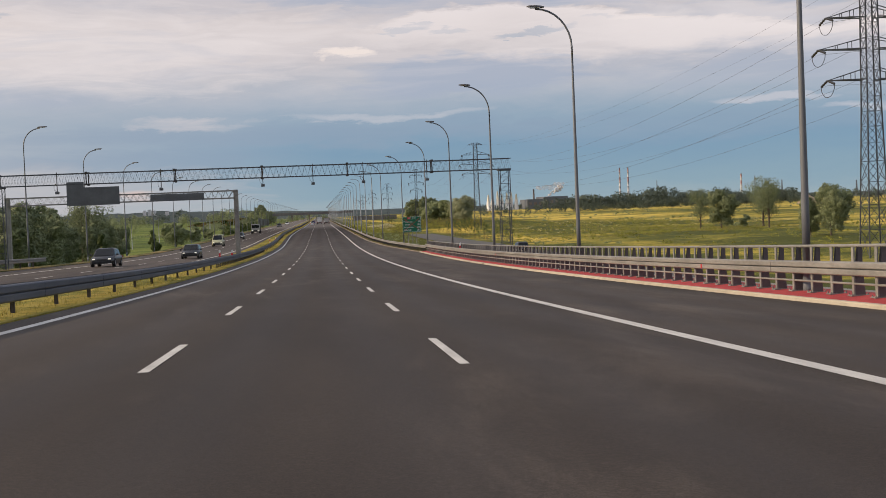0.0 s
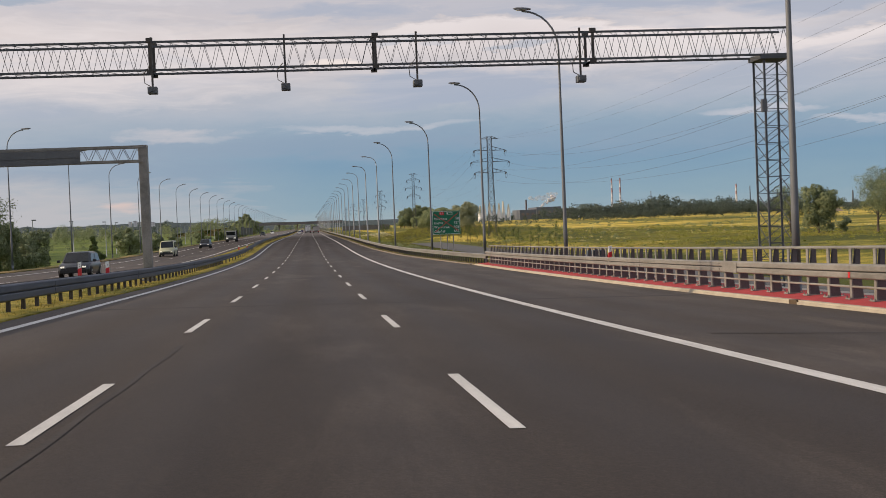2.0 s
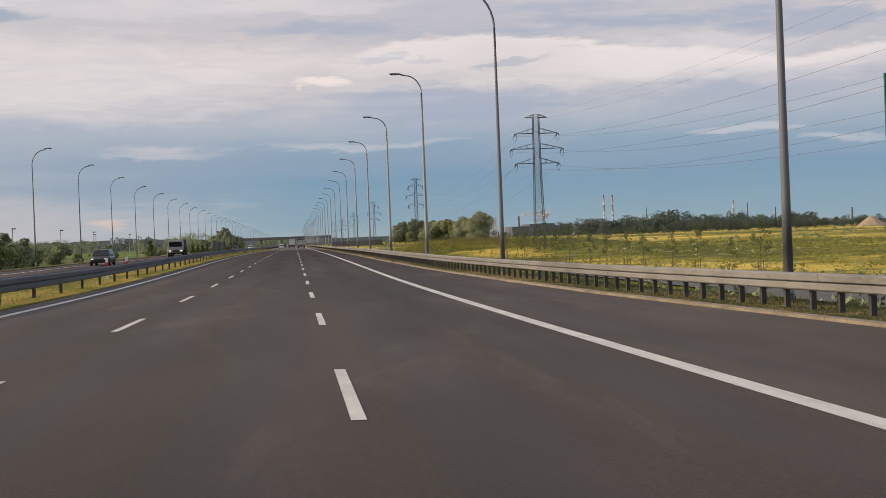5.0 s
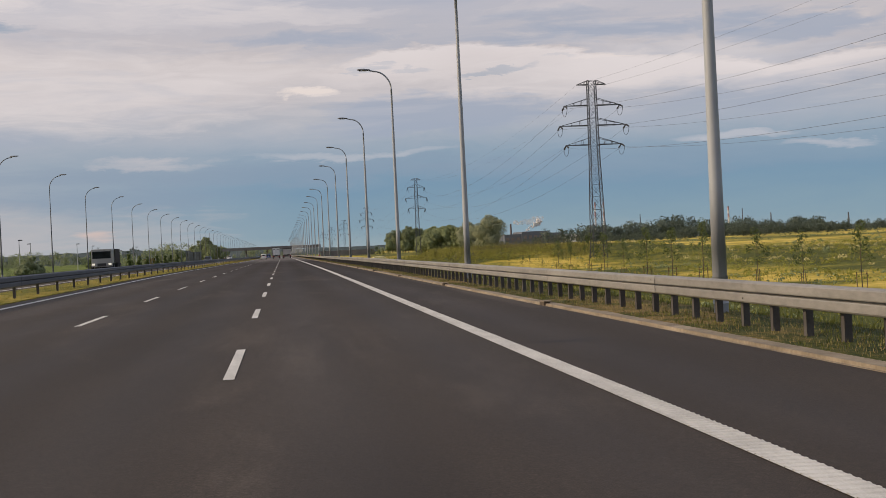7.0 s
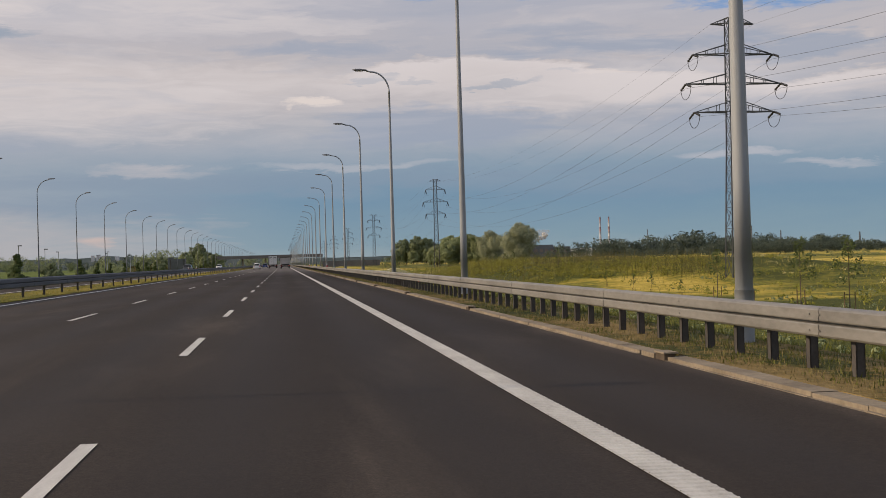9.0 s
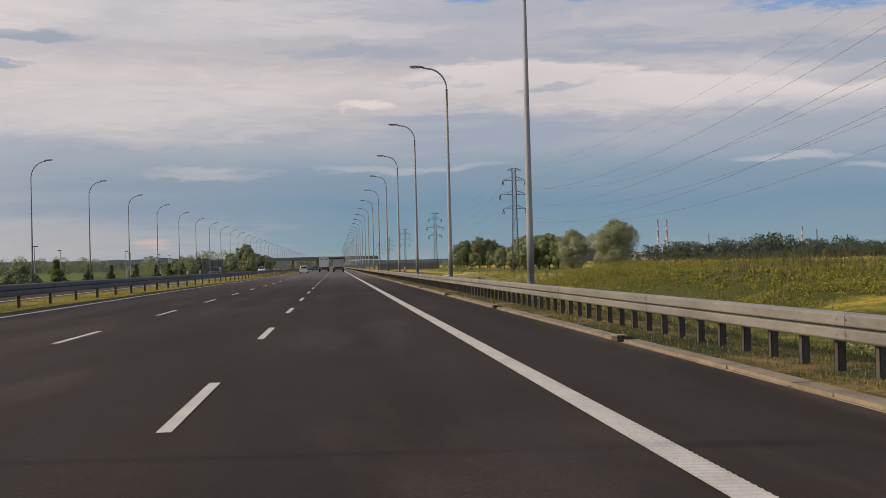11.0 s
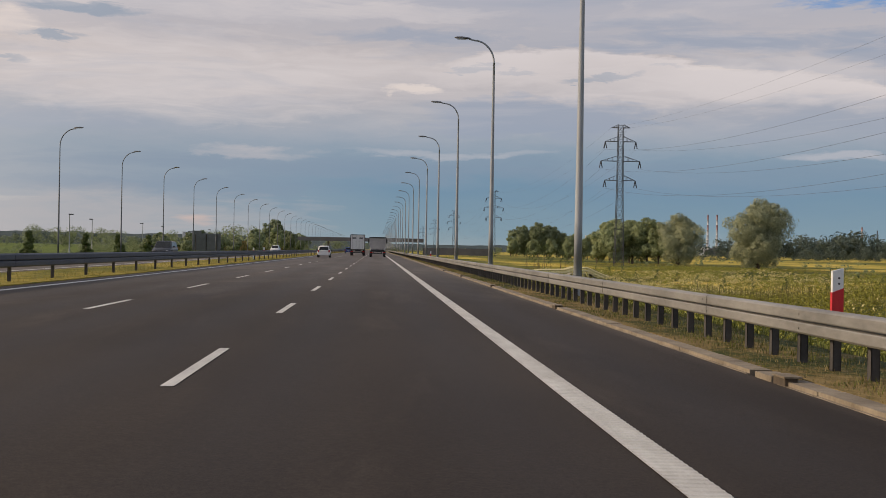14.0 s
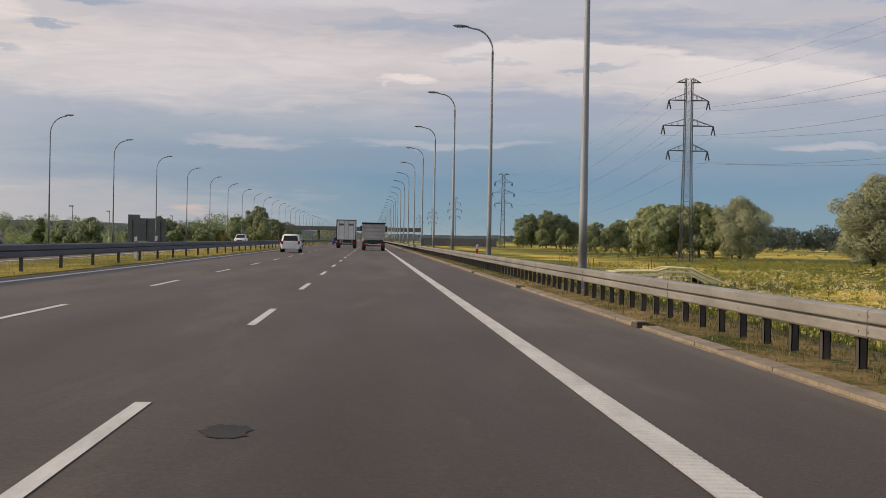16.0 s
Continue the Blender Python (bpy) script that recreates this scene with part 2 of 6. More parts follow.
def plain(name, a, b2, scale=3.0, rough=0.6, metal=0.0, spec=0.4, grain=0.2, stretch=(1, 1, 1), vary=0.0, relief=0.01):
    """Two tones mottled over the surface at two scales, with fine relief; vary: tone from piece to piece."""
    m, n, b = principled(name, rough, metal, spec)
    at = n.mapping(n.add("ShaderNodeTexCoord").outputs["Object"] if vary < 0 else place(n), stretch)
    big, small = n.noise(at, scale, 5, 0.6), n.noise(at, scale * 11, 4, 0.6)
    f = n.math("ADD", n.math("MULTIPLY", big, 0.65), n.math("MULTIPLY", small, 0.35))
    col = n.ramp(f, [(0.36, a), (0.64, b2)])
    if vary > 0:
        r = n.add("ShaderNodeObjectInfo").outputs["Random"]
        k = n.math("ADD", 1 - vary / 2, n.math("MULTIPLY", r, vary))
        c = n.add("ShaderNodeCombineColor")
        for s in range(3):
            n.link(k, c.inputs[s])
        col = n.mix(1.0, col, c.outputs[0], "MULTIPLY")
    n.link(col, b.inputs["Base Color"])
    n.link(n.math("ADD", rough - 0.08, n.math("MULTIPLY", small, 0.16)), b.inputs["Roughness"])
    if grain:
        bump(n, b, small, grain, relief)
    return m


def asphalt_material():
    m, n, b = principled("asphalt", 0.8, 0, 0.3)
    at = place(n)
    stone = n.math("ADD", n.math("MULTIPLY", n.noise(at, 85.0, 3, 0.75), 0.65), n.math("MULTIPLY", n.noise(at, 26.0, 4, 0.7), 0.35))
    mott = n.noise(n.mapping(at, (0.8, 0.14, 1)), 1.0, 6, 0.6)
    wide = n.noise(n.mapping(at, (0.22, 0.03, 1)), 1.0, 4, 0.55)
    sep = n.add("ShaderNodeSeparateXYZ")
    n.link(at, sep.inputs[0])
    # wheel tracks: two polished ways in each lane
    track = n.math("COSINE", n.math("MULTIPLY", n.math("ADD", sep.outputs[0], 0.85), 2 * math.pi / 1.757))
    track = n.math("MULTIPLY_ADD", track, 0.5, 0.5)
    f = n.math("ADD", n.math("MULTIPLY", mott, 0.45), n.math("MULTIPLY", wide, 0.55))
    f = n.math("ADD", f, n.math("MULTIPLY", n.math("SUBTRACT", stone, 0.5), 1.9))
    f = n.math("SUBTRACT", f, n.math("MULTIPLY", track, 0.05))
    # pale worn patches and a dusty margin along the inner line
    worn = n.ramp(n.noise(n.mapping(at, (0.42, 0.07, 1), (3, 8, 0)), 1.0, 6, 0.65, 0.4), [(0.54, 0.0), (0.66, 1.0)])
    f = n.math("ADD", f, n.math("MULTIPLY", worn, 0.22))
    dust = n.ramp(n.math("MULTIPLY_ADD", sep.outputs[0], 0.1, 1.2), [(0.10, 1.0), (0.24, 0.75), (0.42, 0.0)])
    f = n.math("ADD", f, n.math("MULTIPLY", dust, 0.18))
    # the viaduct's hard shoulder is paler than its lanes
    pale = n.math("MULTIPLY", n.math("GREATER_THAN", sep.outputs[0], 0.1), n.ramp(n.math("MULTIPLY", sep.outputs[1], 0.002), [(0.28, 1.0), (0.42, 0.0)]))
    f = n.math("ADD", f, n.math("MULTIPLY", n.math("MULTIPLY", pale, mott), 0.26))
    centre = n.math("MULTIPLY_ADD", n.math("COSINE", n.math("MULTIPLY", n.math("ADD", sep.outputs[0], 1.757), 2 * math.pi / 3.514)), 0.5, 0.5)
    f = n.math("SUBTRACT", f, n.math("MULTIPLY", centre, 0.05))
    # road brightness set in the colour: darkest on the middle stretch, greyer beyond it
    road_tone = n.ramp(n.math("MULTIPLY", sep.outputs[1], 0.001), [(0.06, 0.34), (0.11, 0.46), (0.17, 0.52), (0.21, 0.36), (0.26, 0.22), (0.31, 0.14), (0.38, 0.07), (0.43, 0.32), (0.475, 0.84), (0.7, 0.88)])
    f = n.math("ADD", f, n.math("MULTIPLY", n.math("SUBTRACT", road_tone, 0.5), 0.50))
    # the hard shoulder past the viaduct is coloured darker
    shoulder_dark = n.math("MULTIPLY", n.math("GREATER_THAN", sep.outputs[0], 0.12), n.ramp(n.math("MULTIPLY", sep.outputs[1], 0.001), [(0.21, 0.0), (0.25, 1.0), (0.40, 1.0), (0.45, 0.0)]))
    f = n.math("SUBTRACT", f, n.math("MULTIPLY", shoulder_dark, 0.07))
    # blown dust along the kerb's foot
    silt = n.ramp(n.math("ADD", n.math("MULTIPLY", sep.outputs[0], 0.1), n.math("MULTIPLY", n.math("SUBTRACT", mott, 0.5), 0.035)), [(0.195, 0.0), (0.216, 1.0)])
    silt = n.math("MULTIPLY", silt, n.math("GREATER_THAN", sep.outputs[1], 230.0))
    f = n.math("ADD", f, n.math("MULTIPLY", silt, 0.28))
    n.link(n.ramp(f, [(0.15, (0.0205, 0.0146, 0.0107)), (0.5, (0.0475, 0.0362, 0.0278)), (0.85, (0.103, 0.082, 0.0645))]), b.inputs["Base Color"])
    n.link(n.math("SUBTRACT", n.math("ADD", 0.74, n.math("MULTIPLY", stone, 0.16)), n.math("MULTIPLY", track, 0.08)), b.inputs["Roughness"])
    n.link(n.math("MULTIPLY_ADD", road_tone, 0.55, 0.06), b.inputs["Specular IOR Level"])
    bump(n, b, stone, 0.5, 0.005)
    return m


def marking_material(name, ribbed):
    m, n, b = principled(name, 0.6, 0, 0.4)
    at = place(n)
    wear = n.noise(n.mapping(at, (3, 0.7, 1)), 1.2, 7, 0.7)
    grit = n.noise(at, 60.0, 3, 0.7)
    f = n.math("ADD", n.math("MULTIPLY", wear, 0.7), n.math("MULTIPLY", grit, 0.3))
    n.link(n.ramp(f, [(0.26, (0.22, 0.205, 0.18)), (0.40, (0.47, 0.45, 0.41)), (0.62, (0.64, 0.62, 0.57))]), b.inputs["Base Color"])
    bump(n, b, grit, 0.4, 0.004)
    return m


def grass_material(name, greens, straws, scale, field=False):
    """Grass or crop land: patches of green and straw; a field also changes in broad belts away from the road."""
    m, n, b = principled(name, 0.9, 0, 0.15)
    at = place(n)
    big = n.noise(n.mapping(at, (0.016, 0.022, 0) if field else (0.25, 0.08, 0.2)), 1.0 * scale, 6, 0.6, 0.8)
    mid = n.noise(n.mapping(at, (0.10, 0.11, 0) if field else (1, 0.6, 1)), 1.6 * scale, 6, 0.65, 0.4)
    tuft = n.noise(at, 1.6 if field else 9.0, 5, 0.7)
    f = n.math("ADD", n.math("MULTIPLY", big, 0.5), n.math("MULTIPLY", mid, 0.3))
    f = n.math("ADD", f, n.math("MULTIPLY", tuft, 0.2))
    if field:
        sep = n.add("ShaderNodeSeparateXYZ")
        n.link(at, sep.inputs[0])
        # pasture beyond the opposite carriageway is greener
        f = n.math("SUBTRACT", f, n.math("MULTIPLY", n.math("LESS_THAN", sep.outputs[0], -20.0), 0.075))
        # belts of growth: rank bank and ditch, dry meadow, greener crop, stubble
        out = n.math("ADD", sep.outputs[0], n.math("MULTIPLY", n.math("SUBTRACT", big, 0.5), n.math("MULTIPLY_ADD", sep.outputs[0], 0.9, 8.0)))
        belt = n.ramp(n.math("MULTIPLY", out, 0.0025), [(0.010, 0.40), (0.020, 0.10), (0.080, 0.10), (0.092, 0.75), (0.108, 0.70), (0.125, 0.15),
                                                        (0.19, 0.20), (0.26, 0.85), (0.40, 0.75), (0.46, 0.30), (0.60, 0.45), (0.75, 0.90), (1.0, 0.55)])
        right = n.math("GREATER_THAN", sep.outputs[0], 0.0)
        f = n.math("SUBTRACT", f, n.ramp(n.math("MULTIPLY", sep.outputs[1], 0.001), [(0.29, 0.0), (0.35, 0.035), (0.46, 0.035), (0.53, 0.0)]))
        f = n.math("ADD", f, n.math("MULTIPLY", n.math("MULTIPLY", n.math("SUBTRACT", belt, 0.74), 0.15), right))
    else:
        # middle stretch tinted greener and darker, which puts the barrier's shade in
        away = n.add("ShaderNodeSeparateXYZ")
        n.link(at, away.inputs[0])
        f = n.math("SUBTRACT", f, n.ramp(n.math("MULTIPLY", away.outputs[1], 0.001), [(0.19, 0.0), (0.24, 0.018), (0.40, 0.022), (0.435, 0.0)]))
    stops = [(0.40, greens[0]), (0.465, greens[1]), (0.505, straws[0]), (0.565, straws[1])]
    col = n.ramp(f, stops)
    if field:
        lush = n.ramp(f, [(0.34, (0.05, 0.078, 0.016)), (0.42, (0.105, 0.145, 0.027)), (0.50, (0.19, 0.215, 0.042))])
        col = n.mix(n.math("LESS_THAN", sep.outputs[0], -20.0), col, lush)
    n.link(col, b.inputs["Base Color"])
    bump(n, b, tuft, 0.9, 0.25 if field else 0.06)
    return m


def leaf_material(name, dark, light):
    """Leaves: tone from leaf to leaf, a little light through them."""
    m, n, b = principled(name, 0.6, 0, 0.25)
    g = n.add("ShaderNodeNewGeometry")
    r = g.outputs["Random Per Island"]
    o = n.add("ShaderNodeObjectInfo").outputs["Random"]
    f = n.math("ADD", n.math("MULTIPLY", r, 0.75), n.math("MULTIPLY", o, 0.25))
    col = n.ramp(f, [(0.0, dark), (1.0, light)])
    n.link(col, b.inputs["Base Color"])
    t = n.add("ShaderNodeBsdfTranslucent")
    n.link(col, t.inputs["Color"])
    mx = n.add("ShaderNodeMixShader")
    mx.inputs[0].default_value = 0.10
    n.link(b.outputs[0], mx.inputs[1])
    n.link(t.outputs[0], mx.inputs[2])
    n.link(mx.outputs[0], m.node_tree.nodes["Material Output"].inputs["Surface"])
    return m


def glass_material():
    m, n, b = principled("car_glass", 0.08, 0, 0.35)
    f = n.noise(place(n), 1.5, 3)
    n.link(n.ramp(f, [(0.3, (0.008, 0.010, 0.012)), (0.7, (0.02, 0.024, 0.026))]), b.inputs["Base Color"])
    return m


def lit(name, col, strength):
    m, n, b = principled(name, 0.3)
    b.inputs["Base Color"].default_value = (*col, 1)
    b.inputs["Emission Color"].default_value = (*col, 1)
    b.inputs["Emission Strength"].default_value = strength
    return m


ASPHALT = asphalt_material()
MARKING = marking_material("road_marking", False)
GRASS = grass_material("verge_grass", ((0.028, 0.040, 0.010), (0.065, 0.072, 0.018)), ((0.17, 0.125, 0.045), (0.27, 0.195, 0.08)), 1.0)
MEDIAN_GRASS = grass_material("median_grass", ((0.10, 0.11, 0.02), (0.18, 0.17, 0.03)), ((0.30, 0.24, 0.045), (0.38, 0.30, 0.065)), 1.0)
FIELD = grass_material("field", ((0.075, 0.085, 0.016), (0.23, 0.21, 0.033)), ((0.45, 0.34, 0.057), (0.66, 0.49, 0.11)), 1.0, True)
CONCRETE = plain("kerb_concrete", (0.155, 0.125, 0.088), (0.305, 0.255, 0.188), 1.3, 0.9, grain=0.8, vary=0.14)
PALE_CONCRETE = plain("pale_concrete", (0.34, 0.30, 0.235), (0.47, 0.425, 0.345), 1.5, 0.85, grain=0.4, vary=0.12)
RED_PAVING = plain("red_coating", (0.30, 0.028, 0.03), (0.44, 0.05, 0.05), 2.0, 0.8, grain=0.5)
ZINC = plain("galvanised_steel", (0.145, 0.140, 0.128), (0.265, 0.255, 0.236), 1.6, 0.5, 0.0, 0.35, 0.15, (1, 0.3, 1), 0.12)
# central reserve beams: galvanised steel with its unlit side's shade in the colour
MEDIAN_STEEL = plain("shaded_steel", (0.06, 0.068, 0.085), (0.095, 0.105, 0.125), 1.2, 0.6, 0.0, 0.25, 0.15, (1, 0.3, 1), 0.12)
ZINC_DARK = plain("weathered_steel", (0.050, 0.046, 0.044), (0.088, 0.080, 0.075), 2.5, 0.65, 0.0, 0.3, 0.2, vary=0.2)
POLE_GREY = plain("pole_steel", (0.255, 0.275, 0.30), (0.345, 0.37, 0.40), 0.8, 0.5, 0.0, 0.4, 0.1, (1, 1, 0.2), 0.1)
POLE_DARK = plain("dark_pole_steel", (0.115, 0.126, 0.14), (0.17, 0.184, 0.205), 0.8, 0.5, 0.0, 0.35, 0.1, (1, 1, 0.2), 0.1)
PYLON_STEEL = plain("pylon_steel", (0.055, 0.06, 0.066), (0.10, 0.105, 0.115), 0.5, 0.65, 0.0, 0.4, 0.1)
LAMP_GREY = plain("lantern_grey", (0.10, 0.10, 0.105), (0.17, 0.17, 0.175), 4.0, 0.5, 0.1)
BACK_GREY = plain("sign_back", (0.085, 0.092, 0.10), (0.13, 0.138, 0.148), 0.7, 0.6, 0.0, vary=0.05)
SIGN_GREEN = plain("sign_green", (0.004, 0.125, 0.062), (0.006, 0.155, 0.078), 1.0, 0.35, grain=0.03)
SIGN_WHITE = plain("sign_white", (0.68, 0.70, 0.70), (0.78, 0.79, 0.78), 3.0, 0.4, grain=0.03)
SIGN_RED = plain("sign_red", (0.50, 0.02, 0.03), (0.62, 0.035, 0.04), 3.0, 0.4, grain=0.03)
BLACK = plain("black_rubber", (0.012, 0.012, 0.013), (0.03, 0.03, 0.03), 8.0, 0.8)
DARK_PLASTIC = plain("dark_plastic", (0.02, 0.02, 0.022), (0.04, 0.04, 0.042), 8.0, 0.55)
BARK = plain("bark", (0.05, 0.038, 0.028), (0.12, 0.095, 0.07), 6.0, 0.9, grain=0.6, stretch=(1, 1, 0.3), relief=0.03)
STAKE = plain("stake_wood", (0.11, 0.078, 0.045), (0.21, 0.15, 0.085), 6.0, 0.85)
LEAF = leaf_material("leaf_green", (0.145, 0.18, 0.09), (0.345, 0.385, 0.185))
LEAF_SAPLING = leaf_material("leaf_sapling", (0.040, 0.062, 0.016), (0.13, 0.165, 0.05))
LEAF_WILLOW = leaf_material("leaf_silver", (0.175, 0.20, 0.11), (0.41, 0.425, 0.265))
LEAF_LIGHT = leaf_material("leaf_light", (0.12, 0.135, 0.022), (0.36, 0.35, 0.065))
LEAF_HEAP = leaf_material("leaf_heap", (0.11, 0.118, 0.02), (0.42, 0.385, 0.06))
BLADE_STALK = leaf_material("dry_stalk", (0.07, 0.07, 0.025), (0.20, 0.17, 0.06))
LEAF_PALE = leaf_material("pale_blossom", (0.36, 0.31, 0.10), (0.78, 0.68, 0.33))
LEAF_DARK = leaf_material("leaf_dark", (0.10, 0.128, 0.066), (0.275, 0.31, 0.155))
BLADE = leaf_material("grass_blade", (0.09, 0.085, 0.028), (0.26, 0.205, 0.09))
BLADE_GREEN = leaf_material("weed_blade", (0.06, 0.075, 0.012), (0.19, 0.19, 0.04))
BLADE_STRAW = leaf_material("straw_blade", (0.22, 0.20, 0.045), (0.42, 0.33, 0.08))
# far woods: distance haze is tinted into the leaf colour
FAR_LEAF = leaf_material("leaf_hazed", (0.045, 0.066, 0.056), (0.12, 0.15, 0.112))
GLASS = glass_material()
HEADLIGHT = lit("headlight_glass", (1.0, 0.93, 0.75), 0.6)
TAIL_RED = plain("tail_lamp_red", (0.35, 0.01, 0.01), (0.5, 0.02, 0.015), 8.0, 0.25)
CHROME = plain("rim_alloy", (0.35, 0.35, 0.36), (0.5, 0.5, 0.5), 9.0, 0.35, 0.7)


def car_paint(name, col, coat=0.25):
    m = plain(name, tuple(c * 0.92 for c in col), col, 0.9, 0.4, 0.0, 0.35, 0.02)
    m.node_tree.nodes["Principled BSDF"].inputs["Coat Weight"].default_value = coat
    return m


WHITE_PAINT = car_paint("paint_white", (0.74, 0.74, 0.73))
BLUE_PAINT = car_paint("paint_blue", (0.025, 0.06, 0.20))
BLACK_PAINT = car_paint("paint_black", (0.015, 0.016, 0.018))
SILVER_PAINT = car_paint("paint_silver", (0.33, 0.33, 0.31))
BEIGE_PAINT = car_paint("paint_beige", (0.40, 0.40, 0.26))
GREY_TUB = plain("tipper_steel", (0.36, 0.34, 0.33), (0.50, 0.48, 0.46), 0.9, 0.6, 0.1, grain=0.1)
BOX_WHITE = plain("box_body_white", (0.60, 0.60, 0.59), (0.74, 0.74, 0.72), 0.7, 0.5)
FAR_WALL = plain("factory_wall", (0.09, 0.105, 0.13), (0.14, 0.155, 0.185), 0.01, 0.85, grain=0)
FAR_PALE = plain("pale_wall", (0.62, 0.61, 0.59), (0.80, 0.78, 0.75), 0.02, 0.85, grain=0)
FAR_ROOF = plain("dull_roof", (0.13, 0.11, 0.11), (0.22, 0.19, 0.18), 0.05, 0.85, grain=0)
SAND = plain("sand", (0.27, 0.205, 0.135), (0.37, 0.285, 0.195), 0.2, 0.9)
RED_FADED = plain("faded_red", (0.34, 0.21, 0.20), (0.42, 0.27, 0.26), 0.05, 0.8, grain=0)
WHITE_FADED = plain("faded_white", (0.50, 0.49, 0.49), (0.60, 0.58, 0.57), 0.05, 0.8, grain=0)
STEAM = plain("steam", (0.62, 0.62, 0.63), (0.72, 0.71, 0.70), 0.02, 1.0, spec=0.0, grain=0)
# bluish hill tones carry the haze of distance in the base colour
HILL = plain("hazed_hill", (0.046, 0.064, 0.066), (0.085, 0.106, 0.104), 0.02, 0.95, spec=0.05, grain=0)


# ---- building helpers ----
def mesh_of(name, bm, *mats):
    me = bpy.data.meshes.new(name)
    bm.to_mesh(me)
    bm.free()
    for m in mats:
        me.materials.append(m)
    return me


def shape(name, verts, faces, mat, smooth_shade=False):
    me = bpy.data.meshes.new(name)
    me.from_pydata([tuple(v) for v in verts], [], faces)
    me.materials.append(mat)
    if smooth_shade:
        me.shade_smooth()
    return me


def part(name, data, mat, parent, label="", m=None):
    """One mesh object under a thing or a part. data: a bmesh, or a mesh to share."""
    if isinstance(data, bmesh.types.BMesh):
        data = mesh_of(name, data, mat)
    ob = new(name, data)
    ob.parent = parent
    if m is not None:
        ob.matrix_basis = m
    if label:
        ob["label"] = label
    return ob


def thing(name, label, category, m=None, group="", kind=""):
    ob = new(name)
    ob.empty_display_size = 0.3
    if m is not None:
        ob.matrix_basis = m
    return tagged(ob, label, category, group, kind)


def box(bm, x0, x1, y0, y1, z0, z1, bevel=0.0):
    r = bmesh.ops.create_cube(bm, size=1.0)
    vs = r["verts"]
    for v in vs:
        v.co = Vector(((x0 + x1) / 2 + v.co.x * (x1 - x0), (y0 + y1) / 2 + v.co.y * (y1 - y0), (z0 + z1) / 2 + v.co.z * (z1 - z0)))
    if bevel:
        es = list({e for v in vs for e in v.link_edges})
        bmesh.ops.bevel(bm, geom=es, offset=bevel, segments=2, affect="EDGES", profile=0.7)
    return bm


def bar(bm, p, q, w, h=None):
    """A square bar from p to q."""
    p, q = Vector(p), Vector(q)
    d = (q - p).normalized()
    side = d.cross(Vector((0, 0, 1)) if abs(d.z) < 0.95 else Vector((1, 0, 0))).normalized()
    top = side.cross(d)
    a, b = side * w / 2, top * (h or w) / 2
    vs = [bm.verts.new(c + s) for c in (p, q) for s in (a + b, -a + b, -a - b, a - b)]
    for i in range(4):
        bm.faces.new((vs[i], vs[(i + 1) % 4], vs[4 + (i + 1) % 4], vs[4 + i]))
    bm.faces.new((vs[3], vs[2], vs[1], vs[0]))
    bm.faces.new(vs[4:8])


def tube(bm, pts, radii, seg=10, cap=True):
    """A round tube through points, a radius for each."""
    pts = [Vector(p) for p in pts]
    rings = []
    for i, p in enumerate(pts):
        d = (pts[min(i + 1, len(pts) - 1)] - pts[max(i - 1, 0)]).normalized()
        ref = Vector((0, 1, 0)) if abs(d.y) < 0.9 else Vector((1, 0, 0))
        u = d.cross(ref).normalized()
        v = u.cross(d)
        r = radii[i] if isinstance(radii, (list, tuple)) else radii
        rings.append([bm.verts.new(p + (u * math.cos(t) + v * math.sin(t)) * r) for t in (2 * math.pi * k / seg for k in range(seg))])
    for a, b in zip(rings, rings[1:]):
        for k in range(seg):
            f = bm.faces.new((a[k], a[(k + 1) % seg], b[(k + 1) % seg], b[k]))
            f.smooth = True
    if cap:
        bm.faces.new(rings[0])
        bm.faces.new(rings[-1][::-1])


def ribbon(name, ys, left, right, lift, mat, cols=1, depth=0.0, tilt=0.0):
    """A strip along the road between two edges, lift metres above the carriageway's plane."""
    verts, faces = [], []
    for y in ys:
        a, b = left(y) if callable(left) else left, right(y) if callable(right) else right
        for c in range(cols + 1):
            x = a + (b - a) * c / cols
            verts.append((x, y, road_z(x, y) + lift + tilt * c / cols))
    n = cols + 1
    for i in range(len(ys) - 1):
        for c in range(cols):
            k = i * n + c
            faces.append((k, k + 1, k + n + 1, k + n))
    if depth:
        base = len(verts)
        for i, y in enumerate(ys):
            for c in (0, cols):
                x, yy, z = verts[i * n + c]
                verts.append((x, yy, z - depth))
        for i in range(len(ys) - 1):
            a, b = i * n, (i + 1) * n
            p, q = base + 2 * i, base + 2 * (i + 1)
            faces.append((a, b, q, p))
            faces.append((a + cols, p + 1, q + 1, b + cols))
        faces.append((0, base, base + 1, cols))
        e = (len(ys) - 1) * n
        faces.append((e, e + cols, base + 2 * (len(ys) - 1) + 1, base + 2 * (len(ys) - 1)))
    return shape(name, verts, faces, mat)


def steps(a, b, d):
    k = max(1, round((b - a) / d))
    return [a + (b - a) * i / k for i in range(k + 1)]


LONG = steps(-60, 340, 4) + steps(344, 1400, 24) + steps(1440, 3600, 180)


